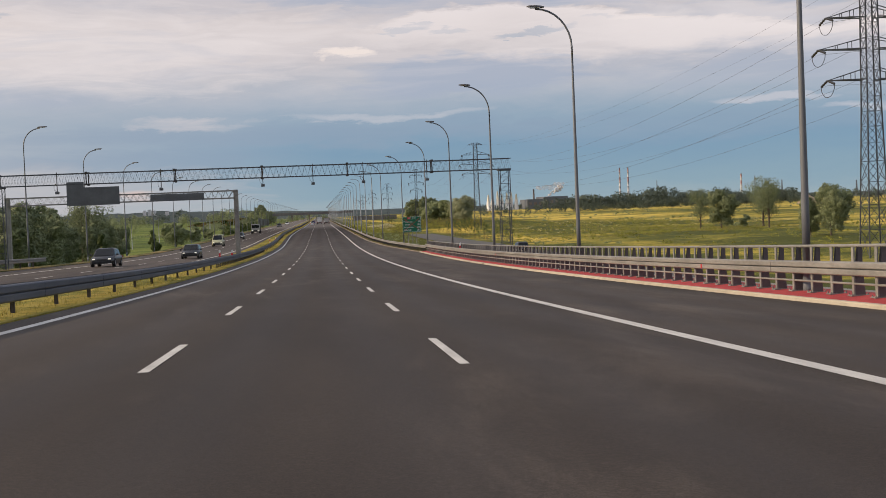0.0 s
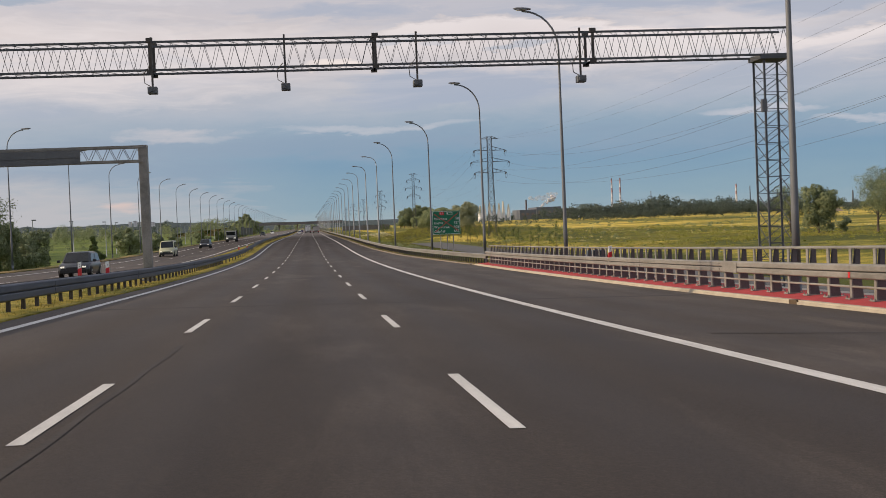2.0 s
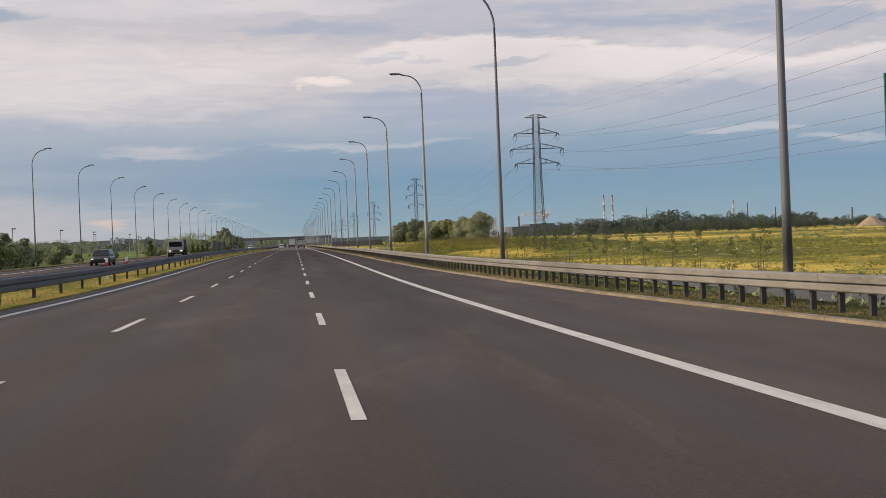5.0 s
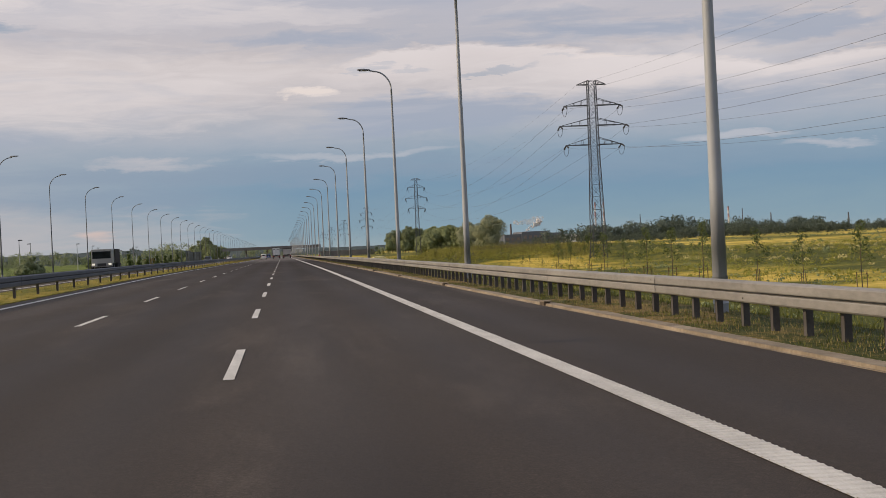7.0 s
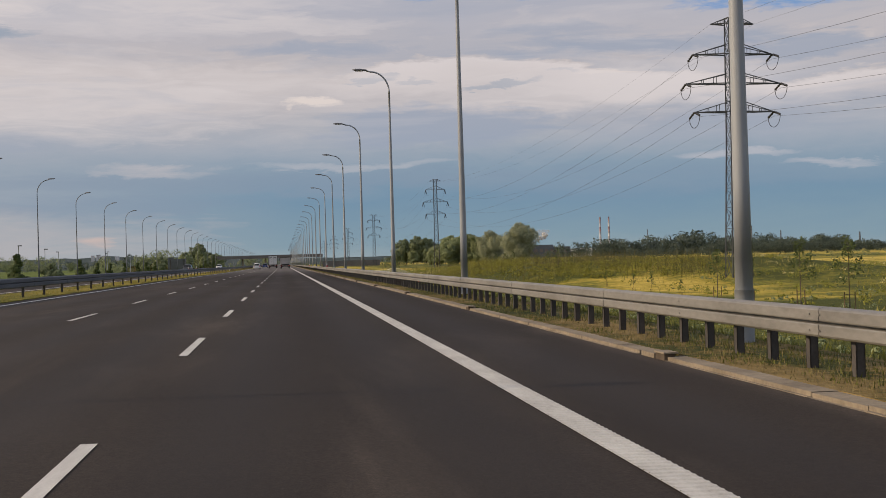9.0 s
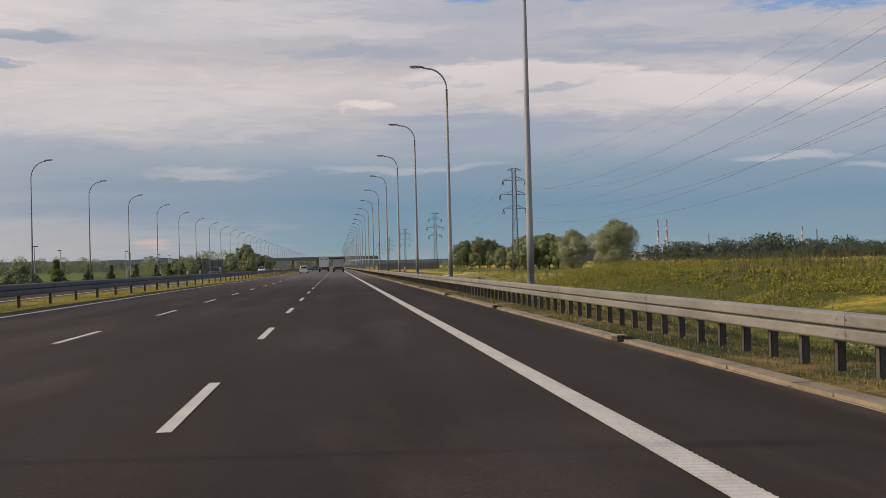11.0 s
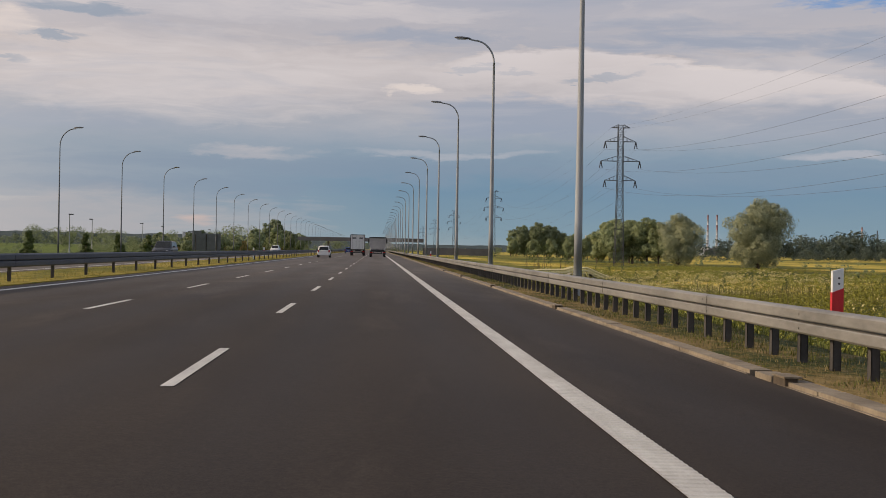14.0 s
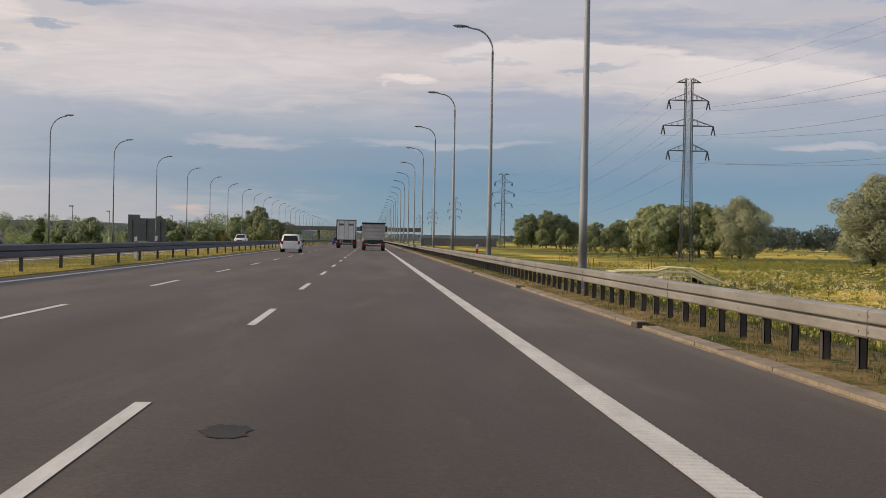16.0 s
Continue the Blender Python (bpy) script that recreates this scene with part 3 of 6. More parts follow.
# ---- ground, carriageways, verges ----
def build_ground():
    right = [0.0, 0.8, 1.8, 3, 4.5, 6.5, 9, 13, 18, 24, 31, 40, 52, 68, 90, 120, 165, 230, 330, 480, 700, 1000, 1500, 2300, 3300, 4600]
    left = [4600, 3300, 2300, 1500, 1000, 700, 480, 330, 230, 165, 120, 92, 74, 60, 50, 43, 38, 34.5, 32, 30, 28.4, 27.6]
    ys = [-4600, -2500, -1200, -500, -250, -140] + steps(-80, 720, 8) + [740, 770, 810, 860, 920, 1000, 1070, 1150, 1300, 1600, 2000, 2600, 3400, 4600]
    verts, faces = [], []
    n = 0
    for y in ys:
        edge = kerb_x(y) + 2.0
        xs = [-v for v in left] + [-22, -16, -13.5, -8, -2, edge - 0.31] + [edge + v for v in right]
        n = len(xs)
        verts += [(x, y, land_z(x, y)) for x in xs]
    for i in range(len(ys) - 1):
        for c in range(n - 1):
            k = i * n + c
            faces.append((k, k + 1, k + n + 1, k + n))
    me = shape("ground", verts, faces, FIELD, True)
    tagged(new("ground", me), "open farmland with green and straw-yellow grass", "field", kind="structure")


build_ground()

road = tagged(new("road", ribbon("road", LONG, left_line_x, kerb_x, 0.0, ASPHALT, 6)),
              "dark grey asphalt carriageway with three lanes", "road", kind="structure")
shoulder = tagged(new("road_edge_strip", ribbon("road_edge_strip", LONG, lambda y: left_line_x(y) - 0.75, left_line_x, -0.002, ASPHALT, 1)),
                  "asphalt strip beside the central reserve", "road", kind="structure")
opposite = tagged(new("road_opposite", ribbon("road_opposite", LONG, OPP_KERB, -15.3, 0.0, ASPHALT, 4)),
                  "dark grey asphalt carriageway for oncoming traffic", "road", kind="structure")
tagged(new("median", ribbon("median", LONG, -15.3, lambda y: left_line_x(y) - 0.75, 0.03, MEDIAN_GRASS, 6, 0.2)),
       "central reserve of sunlit yellow-green grass", "grass strip", kind="structure")
tagged(new("verge_left", ribbon("verge_left", LONG, -27.7, OPP_KERB, 0.05, GRASS, 2, 0.25)),
       "grass verge beside the opposite carriageway", "verge", kind="structure")
tagged(new("verge_right", ribbon("verge_right", [y for y in LONG if y >= 140], lambda y: kerb_x(y) + 0.28, lambda y: kerb_x(y) + 2.05, 0.05, GRASS, 3, 0.25)),
       "dry grass verge behind the kerb", "verge", kind="structure")
tagged(new("viaduct_walk", ribbon("viaduct_walk", steps(-60, 142, 4), lambda y: kerb_x(y) + 0.165, lambda y: kerb_x(y) + 1.35, 0.085, RED_PAVING, 2, 0.8, 0.11)),
       "red coated service walk along the viaduct's edge", "pavement", kind="structure")
slope_wall = ribbon("viaduct_edge", steps(-60, 142, 4), lambda y: kerb_x(y) + 1.35, lambda y: kerb_x(y) + 2.05, 0.17, PALE_CONCRETE, 1, 0.6)
tagged(new("viaduct_edge", slope_wall), "concrete edge beam of the viaduct", "edge beam", kind="structure")

# lines and lane dashes
for nm, par, fx, wd, ys, lab in (("edge_line", road, lambda y: 0.0, 0.24, LONG, "solid white edge line with raised ribs"),
                                 ("edge_line", road, left_line_x, 0.2, LONG, "solid white edge line"),
                                 ("edge_line", opposite, lambda y: OPP_EDGE_IN, 0.2, LONG, "solid white edge line"),
                                 ("edge_line", opposite, lambda y: OPP_EDGE_OUT, 0.2, LONG, "solid white edge line")):
    part(nm, ribbon(nm, ys, lambda y, f=fx, w=wd: f(y) - w / 2, lambda y, f=fx, w=wd: f(y) + w / 2, 0.006, MARKING, 1), None, par, lab)
for k in range(-4, 46):
    for x in (-LANE, -2 * LANE):
        y = DASH0 + 12 * k
        part("lane_dash", ribbon("lane_dash", [y, y + 2, y + 4], x - 0.06, x + 0.06, 0.006, MARKING), None, road)
    part("lane_dash", ribbon("lane_dash", [y + 3, y + 5, y + 7], OPP_DASH - 0.06, OPP_DASH + 0.06, 0.006, MARKING), None, opposite)


def far_dashes(par, xs, k0, k1):
    verts, faces = [], []
    for k in range(k0, k1):
        for x in xs:
            y = DASH0 + 12 * k
            b = len(verts)
            verts += [(x + s, yy, road_z(x, yy) + 0.006) for yy in (y, y + 4) for s in (-0.06, 0.06)]
            faces.append((b, b + 1, b + 3, b + 2))
    part("far_lane_dashes", shape("far_lane_dashes", verts, faces, MARKING), None, par)["kind"] = "stuff"


far_dashes(road, (-LANE, -2 * LANE), 46, 110)
far_dashes(opposite, (OPP_DASH,), 46, 110)


def rib_strip():
    """Raised cross ribs on the edge line, past the viaduct."""
    verts, faces = [], []
    y = 205.0
    while y < 490:
        z = road_z(0, y)
        b = len(verts)
        verts += [(x, y + d, z + h) for d, h in ((0, 0.006), (0.012, 0.013), (0.036, 0.013), (0.048, 0.006)) for x in (-0.115, 0.115)]
        faces += [(b, b + 1, b + 3, b + 2), (b + 2, b + 3, b + 5, b + 4), (b + 4, b + 5, b + 7, b + 6)]
        y += 0.11
    part("line_ribs", shape("line_ribs", verts, faces, MARKING), None, road)["kind"] = "stuff"


rib_strip()


def stain(x, y, rx, ry, seed):
    rnd = random.Random(seed)
    pts = [(x + rx * math.cos(a) * rnd.uniform(0.75, 1.1), y + ry * math.sin(a) * rnd.uniform(0.75, 1.1)) for a in (2 * math.pi * k / 22 for k in range(22))]
    part("tar_patch", shape("tar_patch", [(px, py, road_z(px, py) + 0.005) for px, py in pts], [tuple(range(22))], TAR), None, road)


TAR = plain("tar", (0.016, 0.014, 0.012), (0.030, 0.026, 0.022), 3.0, 0.85)
stain(-2.76, 461.6, 0.17, 0.32, 1)
stain(0.95, 433.4, 0.10, 0.14, 3)
stain(1.15, 427.6, 0.06, 0.10, 4)
stain(1.45, 427.9, 0.08, 0.09, 5)


def expansion_joint(y, skew, x0, x1, wide):
    """A filled joint across the viaduct's deck, a little askew."""
    bm = bmesh.new()
    rows = []
    for k in range(25):
        x = x0 + (x1 - x0) * k / 24
        yc = y + skew * (x - x0)
        rows.append([bm.verts.new((x, yc + d, road_z(x, yc + d) + 0.0035)) for d in (-wide / 2, wide / 2)])
    for a, b in zip(rows, rows[1:]):
        bm.faces.new((a[0], b[0], b[1], a[1]))
    part("expansion_joint", bm, JOINT, road, "dark filled joint across the deck")


JOINT = plain("joint_filler", (0.021, 0.016, 0.013), (0.043, 0.034, 0.027), 0.9, 0.85, grain=0.5)
expansion_joint(96.1, 0.065, -10.4, 5.2, 0.42)
expansion_joint(122.0, 0.10, -10.4, 5.2, 0.42)
expansion_joint(83.7, -0.35, 0.9, 3.4, 0.20)
bm = bmesh.new()
rows = [[bm.verts.new((-6.83 + dx + 0.012 * math.sin(y * 1.7), y, road_z(-6.8, y) + 0.0045)) for dx in (-0.035, 0.035)] for y in (73.0 + 0.5 * k for k in range(23))]
for a, b in zip(rows, rows[1:]):
    bm.faces.new((a[0], a[1], b[1], b[0]))
part("tar_seam", bm, JOINT, road, "dark seam beside the lane dashes")


# ---- street lamps ----
def lamp_at(m, reach, bend, label, steel, girth=1.0, height=11.85):
    """A tapered steel pole that bends over at the top into an arm with a flat lantern. reach: of the arm, in x."""
    lamp = thing("street_lamp", label, "street lamp", m, "street lamps along the motorway")
    s = 1 if reach > 0 else -1
    arm = abs(reach)
    top = height - 0.12
    pts, rad = [(0, 0, -0.4), (0, 0, 0.0), (0, 0, 1.2)], [0.125, 0.125, 0.118]
    n = 9
    for k in range(n + 1):
        z = 1.2 + (top - bend - 1.2) * k / n
        pts.append((0, 0, z))
        rad.append(0.118 - 0.066 * k / n)
    bm = bmesh.new()
    tube(bm, pts, [r * girth for r in rad], 12)
    part("pole", bm, steel, lamp)
    bm = bmesh.new()
    pts = []
    for k in range(9):
        a = math.pi / 2 * k / 8
        pts.append((s * bend * 0.92 * (1 - math.cos(a)), 0, top - bend + bend * math.sin(a)))
    end = arm - 0.72
    if end > bend:
        pts.append((s * end, 0, top + 0.06))
    tube(bm, pts, 0.045, 8)
    part("arm", bm, steel, lamp)
    bm = bmesh.new()
    sec = [(end - 0.05, 0.05, 0.05), (end + 0.08, 0.10, 0.075), (end + 0.35, 0.15, 0.09), (end + 0.62, 0.13, 0.07), (end + 0.74, 0.05, 0.03)]
    rings = []
    for d, w, h in sec:
        z = top + 0.07 + 0.05 * (d - end)
        rings.append([bm.verts.new((s * d, w * math.cos(t), z + h * math.sin(t) * (1.0 if math.sin(t) > 0 else 0.45))) for t in (2 * math.pi * k / 10 for k in range(10))])
    for a, b in zip(rings, rings[1:]):
        for k in range(10):
            bm.faces.new((a[k], a[(k + 1) % 10], b[(k + 1) % 10], b[k]))
    bm.faces.new(rings[0])
    bm.faces.new(rings[-1])
    bmesh.ops.recalc_face_normals(bm, faces=bm.faces)
    head = part("lantern", bm, LAMP_GREY, lamp, "dark grey lantern")
    bm = bmesh.new()
    box(bm, min(s * (end + 0.15), s * (end + 0.6)), max(s * (end + 0.15), s * (end + 0.6)), -0.09, 0.09, top + 0.035, top + 0.06)
    part("lens", bm, SIGN_WHITE, head, "frosted lens")
    bm = bmesh.new()
    tube(bm, [(0, 0, 0.3), (0, 0, 0.75)], 0.13 * girth, 12)
    part("door_sleeve", bm, steel, lamp)
    return lamp


def foot(x, y, drop=0.0):
    return pose(x, y, road_z(x, y) - drop)


def right_lamp_x(y):
    return lerp_table(y, ((42, 6.34), (67, 6.45), (150, 6.6), (173, 5.9), (199, 4.45), (225.1, 4.25), (251, 4.06), (278, 3.93)))


LAMP_GAP = 26.285
# lamps that stand a little off the even spacing
LAMP_Y = {-1: 41.1, 1: 93.9, 2: 120.0, 3: 145.7, 4: 173.2, 5: 198.7, 6: 225.1, 7: 251.4, 9: 302.8, 10: 329.2, 11: 355.2, 12: 381.9, 13: 408.4, 14: 434.2, 15: 460.5, 16: 486.8, 17: 513.4, 18: 540.4}
_wide = lamp_at(foot(6.55, 67.4), -1.97, 1.75, "dark steel street lamp with a wide curved arm on the viaduct", POLE_DARK, 0.82, 12.05)
_tight = lamp_at(foot(3.95, 277.7), -1.97, 1.1, "pale grey steel street lamp behind the crash barrier", POLE_GREY, 1.0, 11.95)
_left = lamp_at(foot(-29.5, 222.5, 0.2), 1.97, 1.5, "dark steel street lamp beside the opposite carriageway", POLE_DARK, 0.72)
for k in range(-2, 46):
    y = LAMP_Y.get(k, 67.4 + LAMP_GAP * k)
    if k not in (0, 8):
        copy_thing(_wide if k < 6 else _tight, foot(right_lamp_x(y), y, 0.1))
    y = 222.5 + 25.95 * k
    if k:
        copy_thing(_left, foot(-29.5, y, lerp_table(y, ((300, 0.2), (480, 0.65)))))
for k in range(-6, -2):
    copy_thing(_left, foot(-29.5, 222.5 + 25.95 * k, 0.2))


# ---- crash barriers ----
WAVE = ((0.0, 0.0), (0.065, 0.015), (0.083, 0.035), (0.083, 0.128), (0.076, 0.141), (0.006, 0.146), (0.004, 0.155),
        (0.006, 0.164), (0.076, 0.169), (0.083, 0.182), (0.083, 0.275), (0.065, 0.295), (0.0, 0.31))


def wave_mesh(length, mat):
    """A length of two-wave steel beam; its face looks to -x, its foot at z 0."""
    verts, faces = [], []
    n = len(WAVE)
    for y in (-0.08, length + 0.08):
        verts += [(-d, y, z) for d, z in WAVE] + [(-d + 0.006, y, z) for d, z in WAVE]
    for i in range(n - 1):
        faces += [(i, i + 1, 2 * n + i + 1, 2 * n + i), (n + i + 1, n + i, 3 * n + i, 3 * n + i + 1)]
    faces += [(0, 2 * n, 3 * n, n), (n - 1, 2 * n - 1, 4 * n - 1, 3 * n - 1)]
    faces += [(i, n + i, n + i + 1, i + 1) for i in range(n - 1)]
    return shape("beam", verts, faces, mat)


def sigma_post(height):
    """A folded steel post, open to one side."""
    bm = bmesh.new()
    box(bm, 0.0, 0.012, -0.05, 0.05, -0.3, height)
    box(bm, 0.0, 0.09, -0.05, -0.042, -0.3, height)
    box(bm, 0.0, 0.09, 0.042, 0.05, -0.3, height)
    box(bm, 0.078, 0.09, -0.05, -0.025, -0.3, height)
    box(bm, -0.05, 0.0, -0.03, 0.03, height - 0.26, height - 0.06)
    return mesh_of("post", bm, ZINC_DARK)


BEAM4, SHADED_BEAM, POST = wave_mesh(4.0, ZINC), wave_mesh(4.0, MEDIAN_STEEL), sigma_post(0.66)


def bolt_head():
    bm = bmesh.new()
    tube(bm, [(-0.079, 0, 0), (-0.091, 0, 0)], 0.010, 6)
    return mesh_of("bolt", bm, ZINC)


BOLT = bolt_head()


def bolts(rail, m):
    """The four bolts of a beam's joint."""
    for z in (0.075, 0.235):
        for y in (-0.11, 0.11):
            part("bolt", BOLT, None, rail, m=m @ Matrix.Translation((0, y, z)))


def turned(p, q, flip=False):
    """The frame of a beam from p to q: y along it, z up."""
    d = Vector(q) - Vector(p)
    y = d.normalized()
    x = y.cross(Vector((0, 0, 1))).normalized()
    z = x.cross(y)
    m = Matrix((x, y, z)).transposed().to_4x4()
    if flip:
        m = m @ Matrix.Diagonal((-1, 1, 1, 1))
    return Matrix.Translation(p) @ m


def barrier(name, label, y0, y1, fx, spacing, foot_z=0.39, flip=False, near=(0, 400), lift=0.0, tall=1.0, double=False):
    """A crash barrier along the road; flip: its face looks the other way."""
    rail = thing(name, label, "crash barrier")
    ys = steps(y0, y1, 4.0)
    for i, (a, b) in enumerate(zip(ys, ys[1:])):
        p, q = ((fx(v) - (i % 2) * (-0.007 if flip else 0.007), v, road_z(fx(v), v) + foot_z + (lift(v) if callable(lift) else lift)) for v in (a, b))
        grow = Matrix.Diagonal((1, 1, tall, 1))
        part("beam", SHADED_BEAM if double else BEAM4, None, rail, m=turned(p, q, flip) @ grow)
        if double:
            part("beam", SHADED_BEAM, None, rail, m=Matrix.Translation((-0.2 if flip else 0.2, 0, 0)) @ turned(p, q, not flip) @ grow)
        if not double and not flip and 200 < a < 470:
            bolts(rail, turned(p, q))
    y, count, rest = y0 + 0.5, 0, []
    side = -1 if flip else 1
    while y < y1:
        x = fx(y) + side * 0.06
        m = pose(x, y, road_z(x, y) + (lift(y) if callable(lift) else lift)) @ Matrix.Diagonal((side, 1, 1, 1))
        if near[0] < y < near[1] and count < 300:
            part("post", POST, None, rail, m=m)
            count += 1
        else:
            rest.append(m)
        y += spacing(y) if callable(spacing) else spacing
    if rest:
        verts, faces = [], []
        for m in rest:
            b = len(verts)
            verts += [m @ v.co for v in POST.vertices]
            faces += [tuple(b + i for i in p.vertices) for p in POST.polygons]
        part("distant_post_row", shape("distant_post_row", verts, faces, ZINC_DARK), None, rail)["kind"] = "stuff"
    return rail


shoulder_rail = barrier("crash_barrier", "galvanised steel crash barrier beside the hard shoulder", 141.5, 901.5, rail_x, 1.0, near=(150, 470), lift=0.0)
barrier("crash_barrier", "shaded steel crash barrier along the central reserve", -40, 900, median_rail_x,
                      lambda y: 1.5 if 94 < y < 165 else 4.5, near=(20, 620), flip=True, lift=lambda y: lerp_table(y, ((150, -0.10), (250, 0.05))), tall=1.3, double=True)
barrier("crash_barrier", "steel crash barrier beside the opposite hard shoulder", -40, 112, lambda y: -26.75, 4.0, near=(40, 500), flip=True, lift=0.05)


def reflector(x, y, z, parent):
    bm = bmesh.new()
    bm.faces.new([bm.verts.new(v) for v in ((-0.005, -0.045, 0), (-0.005, 0.045, 0), (-0.005, 0.0, 0.1))])
    box(bm, 0.0, 0.012, -0.05, 0.05, -0.01, 0.11)
    part("reflector", bm, SIGN_RED, parent, "small red reflector", pose(x, y, z))


for y in (163.5, 212.0, 260.4, 308.7, 357.3, 405.9, 453.5):
    reflector(rail_x(y) - 0.075, y, road_z(3, y) + 0.39, shoulder_rail)


# ---- viaduct parapet with its own barrier ----
# post webs: same steel as the flanges, darkened in colour as unlit faces
POST_WEB = plain("shaded_web_steel", (0.085, 0.073, 0.078), (0.13, 0.112, 0.115), 2.0, 0.65)


def parapet():
    rail = thing("viaduct_parapet", "grey steel parapet and crash barrier on the viaduct's red edge", "parapet")
    x = kerb_x(0) + 0.72
    ys = steps(-40.5, 141.5, 4.0)
    for i, (a, b) in enumerate(zip(ys, ys[1:])):
        o = x - 0.007 * (i % 2)
        part("beam", BEAM4, None, rail, m=turned((o, a, road_z(x, a) + 0.56), (o, b, road_z(x, b) + 0.56)))
        if a > 20:
            bolts(rail, turned((x, a, road_z(x, a) + 0.56), (x, b, road_z(x, b) + 0.56)))
    for nm, dx, dz, r in (("handrail", 0.16, 1.20, 0.036), ("lower_rail", 0.02, 0.40, 0.026)):
        bm = bmesh.new()
        tube(bm, [(x + dx, y, road_z(x, y) + dz) for y in ys], r, 8)
        part(nm, bm, ZINC, rail)
    bm = bmesh.new()
    # a leaning plate post on a foot plate
    for y in (-0.045, 0.045):
        vs = [bm.verts.new((px, y + s, pz)) for s in (-0.005, 0.005) for px, pz in ((0.0, 0.12), (0.26, 0.12), (0.20, 0.7), (0.20, 1.19), (0.12, 1.19), (0.05, 0.6))]
        bm.faces.new(vs[:6])
        bm.faces.new(vs[6:][::-1])
        for i in range(6):
            bm.faces.new((vs[i], vs[(i + 1) % 6], vs[6 + (i + 1) % 6], vs[6 + i]))
    for f in bm.faces:
        f.material_index = 1
    box(bm, 0.0, 0.03, -0.055, 0.055, 0.15, 1.18)
    box(bm, -0.08, 0.32, -0.11, 0.11, 0.14, 0.165)
    for px in (-0.05, 0.29):
        for py in (-0.08, 0.08):
            tube(bm, [(px, py, 0.16), (px, py, 0.2)], 0.018, 6)
    post = mesh_of("parapet_post", bm, ZINC, POST_WEB)
    y = -39.0
    while y < 141:
        part("post", post, None, rail, m=pose(x, y, road_z(x, y)))
        y += 1.085
    # a splice plate over the deck's joint
    bm = bmesh.new()
    box(bm, x - 0.096, x - 0.088, 96.55, 97.65, road_z(x, 97) + 0.575, road_z(x, 97) + 0.85, 0.003)
    part("splice_plate", bm, ZINC, rail, "dull grey splice plate")
    for y in (48.0, 90.0, 138.6):
        reflector(x - 0.09, y, road_z(x, y) + 0.6, rail)


parapet()


# ---- kerbs ----
def kerb_stone(length, w=0.29, h=0.045):
    bm = bmesh.new()
    box(bm, 0.0, w, 0.004, length - 0.004, -0.2, h)
    es = [e for e in bm.edges if all(v.co.z > 0 and v.co.x < 0.01 for v in e.verts)]
    bmesh.ops.bevel(bm, geom=es, offset=0.04, segments=2, affect="EDGES")
    return bm


kerb_right = tagged(new("kerb", mesh_of("kerb", kerb_stone(1.0), CONCRETE)), "weathered concrete kerb along the hard shoulder", "kerb", kind="structure")
kerb_right.matrix_basis = turned((kerb_x(142), 142, road_z(kerb_x(142), 142)), (kerb_x(143), 143, road_z(kerb_x(143), 143)))
STONE, FAR_STONE, VIADUCT_STONE = mesh_of("kerb_stone", kerb_stone(1.0), CONCRETE), mesh_of("kerb_far", kerb_stone(12.0), CONCRETE), \
    mesh_of("kerb_pale", kerb_stone(14.0, 0.17, 0.088), PALE_CONCRETE)
_inv = kerb_right.matrix_basis.inverted()
_rnd = random.Random(4)
INLETS = [231.0 + 15.1 * k for k in range(0, 20)]


def kerb_frame(y, length):
    p, q = ((kerb_x(v), v, road_z(kerb_x(v), v)) for v in (y, y + length))
    return turned(p, q)


for k in range(143, 520):
    if any(abs(k + 0.5 - i) < 0.5 for i in INLETS):
        continue
    if k < 222:
        if k % 12 == 0:
            part("kerb_length", FAR_STONE, None, kerb_right, m=_inv @ kerb_frame(k, 12))
        continue
    wob = pose(_rnd.gauss(0, 0.003), 0, _rnd.gauss(0, 0.002), _rnd.gauss(0, 0.06), _rnd.gauss(0, 0.4), _rnd.gauss(0, 0.12))
    part("kerb_stone", STONE, None, kerb_right, m=_inv @ kerb_frame(k, 1) @ wob)
for k in range(520, 880, 12):
    part("kerb_length", FAR_STONE, None, kerb_right, m=_inv @ kerb_frame(k, 12))
viaduct_kerb = tagged(new("viaduct_kerb", VIADUCT_STONE), "pale concrete kerb in long pieces along the viaduct", "kerb", kind="structure")
viaduct_kerb.matrix_basis = kerb_frame(-40, 14)
_inv2 = viaduct_kerb.matrix_basis.inverted()
for k in range(1, 13):
    part("kerb_length", VIADUCT_STONE, None, viaduct_kerb, m=_inv2 @ kerb_frame(-40 + 14 * k, 13.9))
bm = bmesh.new()
box(bm, -0.004, 0.176, 0, 0.42, -0.05, 0.093, 0.006)
part("drain_gap", bm, plain("rusty_gap", (0.045, 0.030, 0.018), (0.12, 0.085, 0.05), 5.0, 0.9), viaduct_kerb, "dark rusty drain gap", _inv2 @ kerb_frame(91.2, 1))


# a solid dark brown block takes the place of an open mouth
INLET_DARK = plain("mouth_brown", (0.06, 0.046, 0.033), (0.11, 0.085, 0.06), 5.0, 0.95)


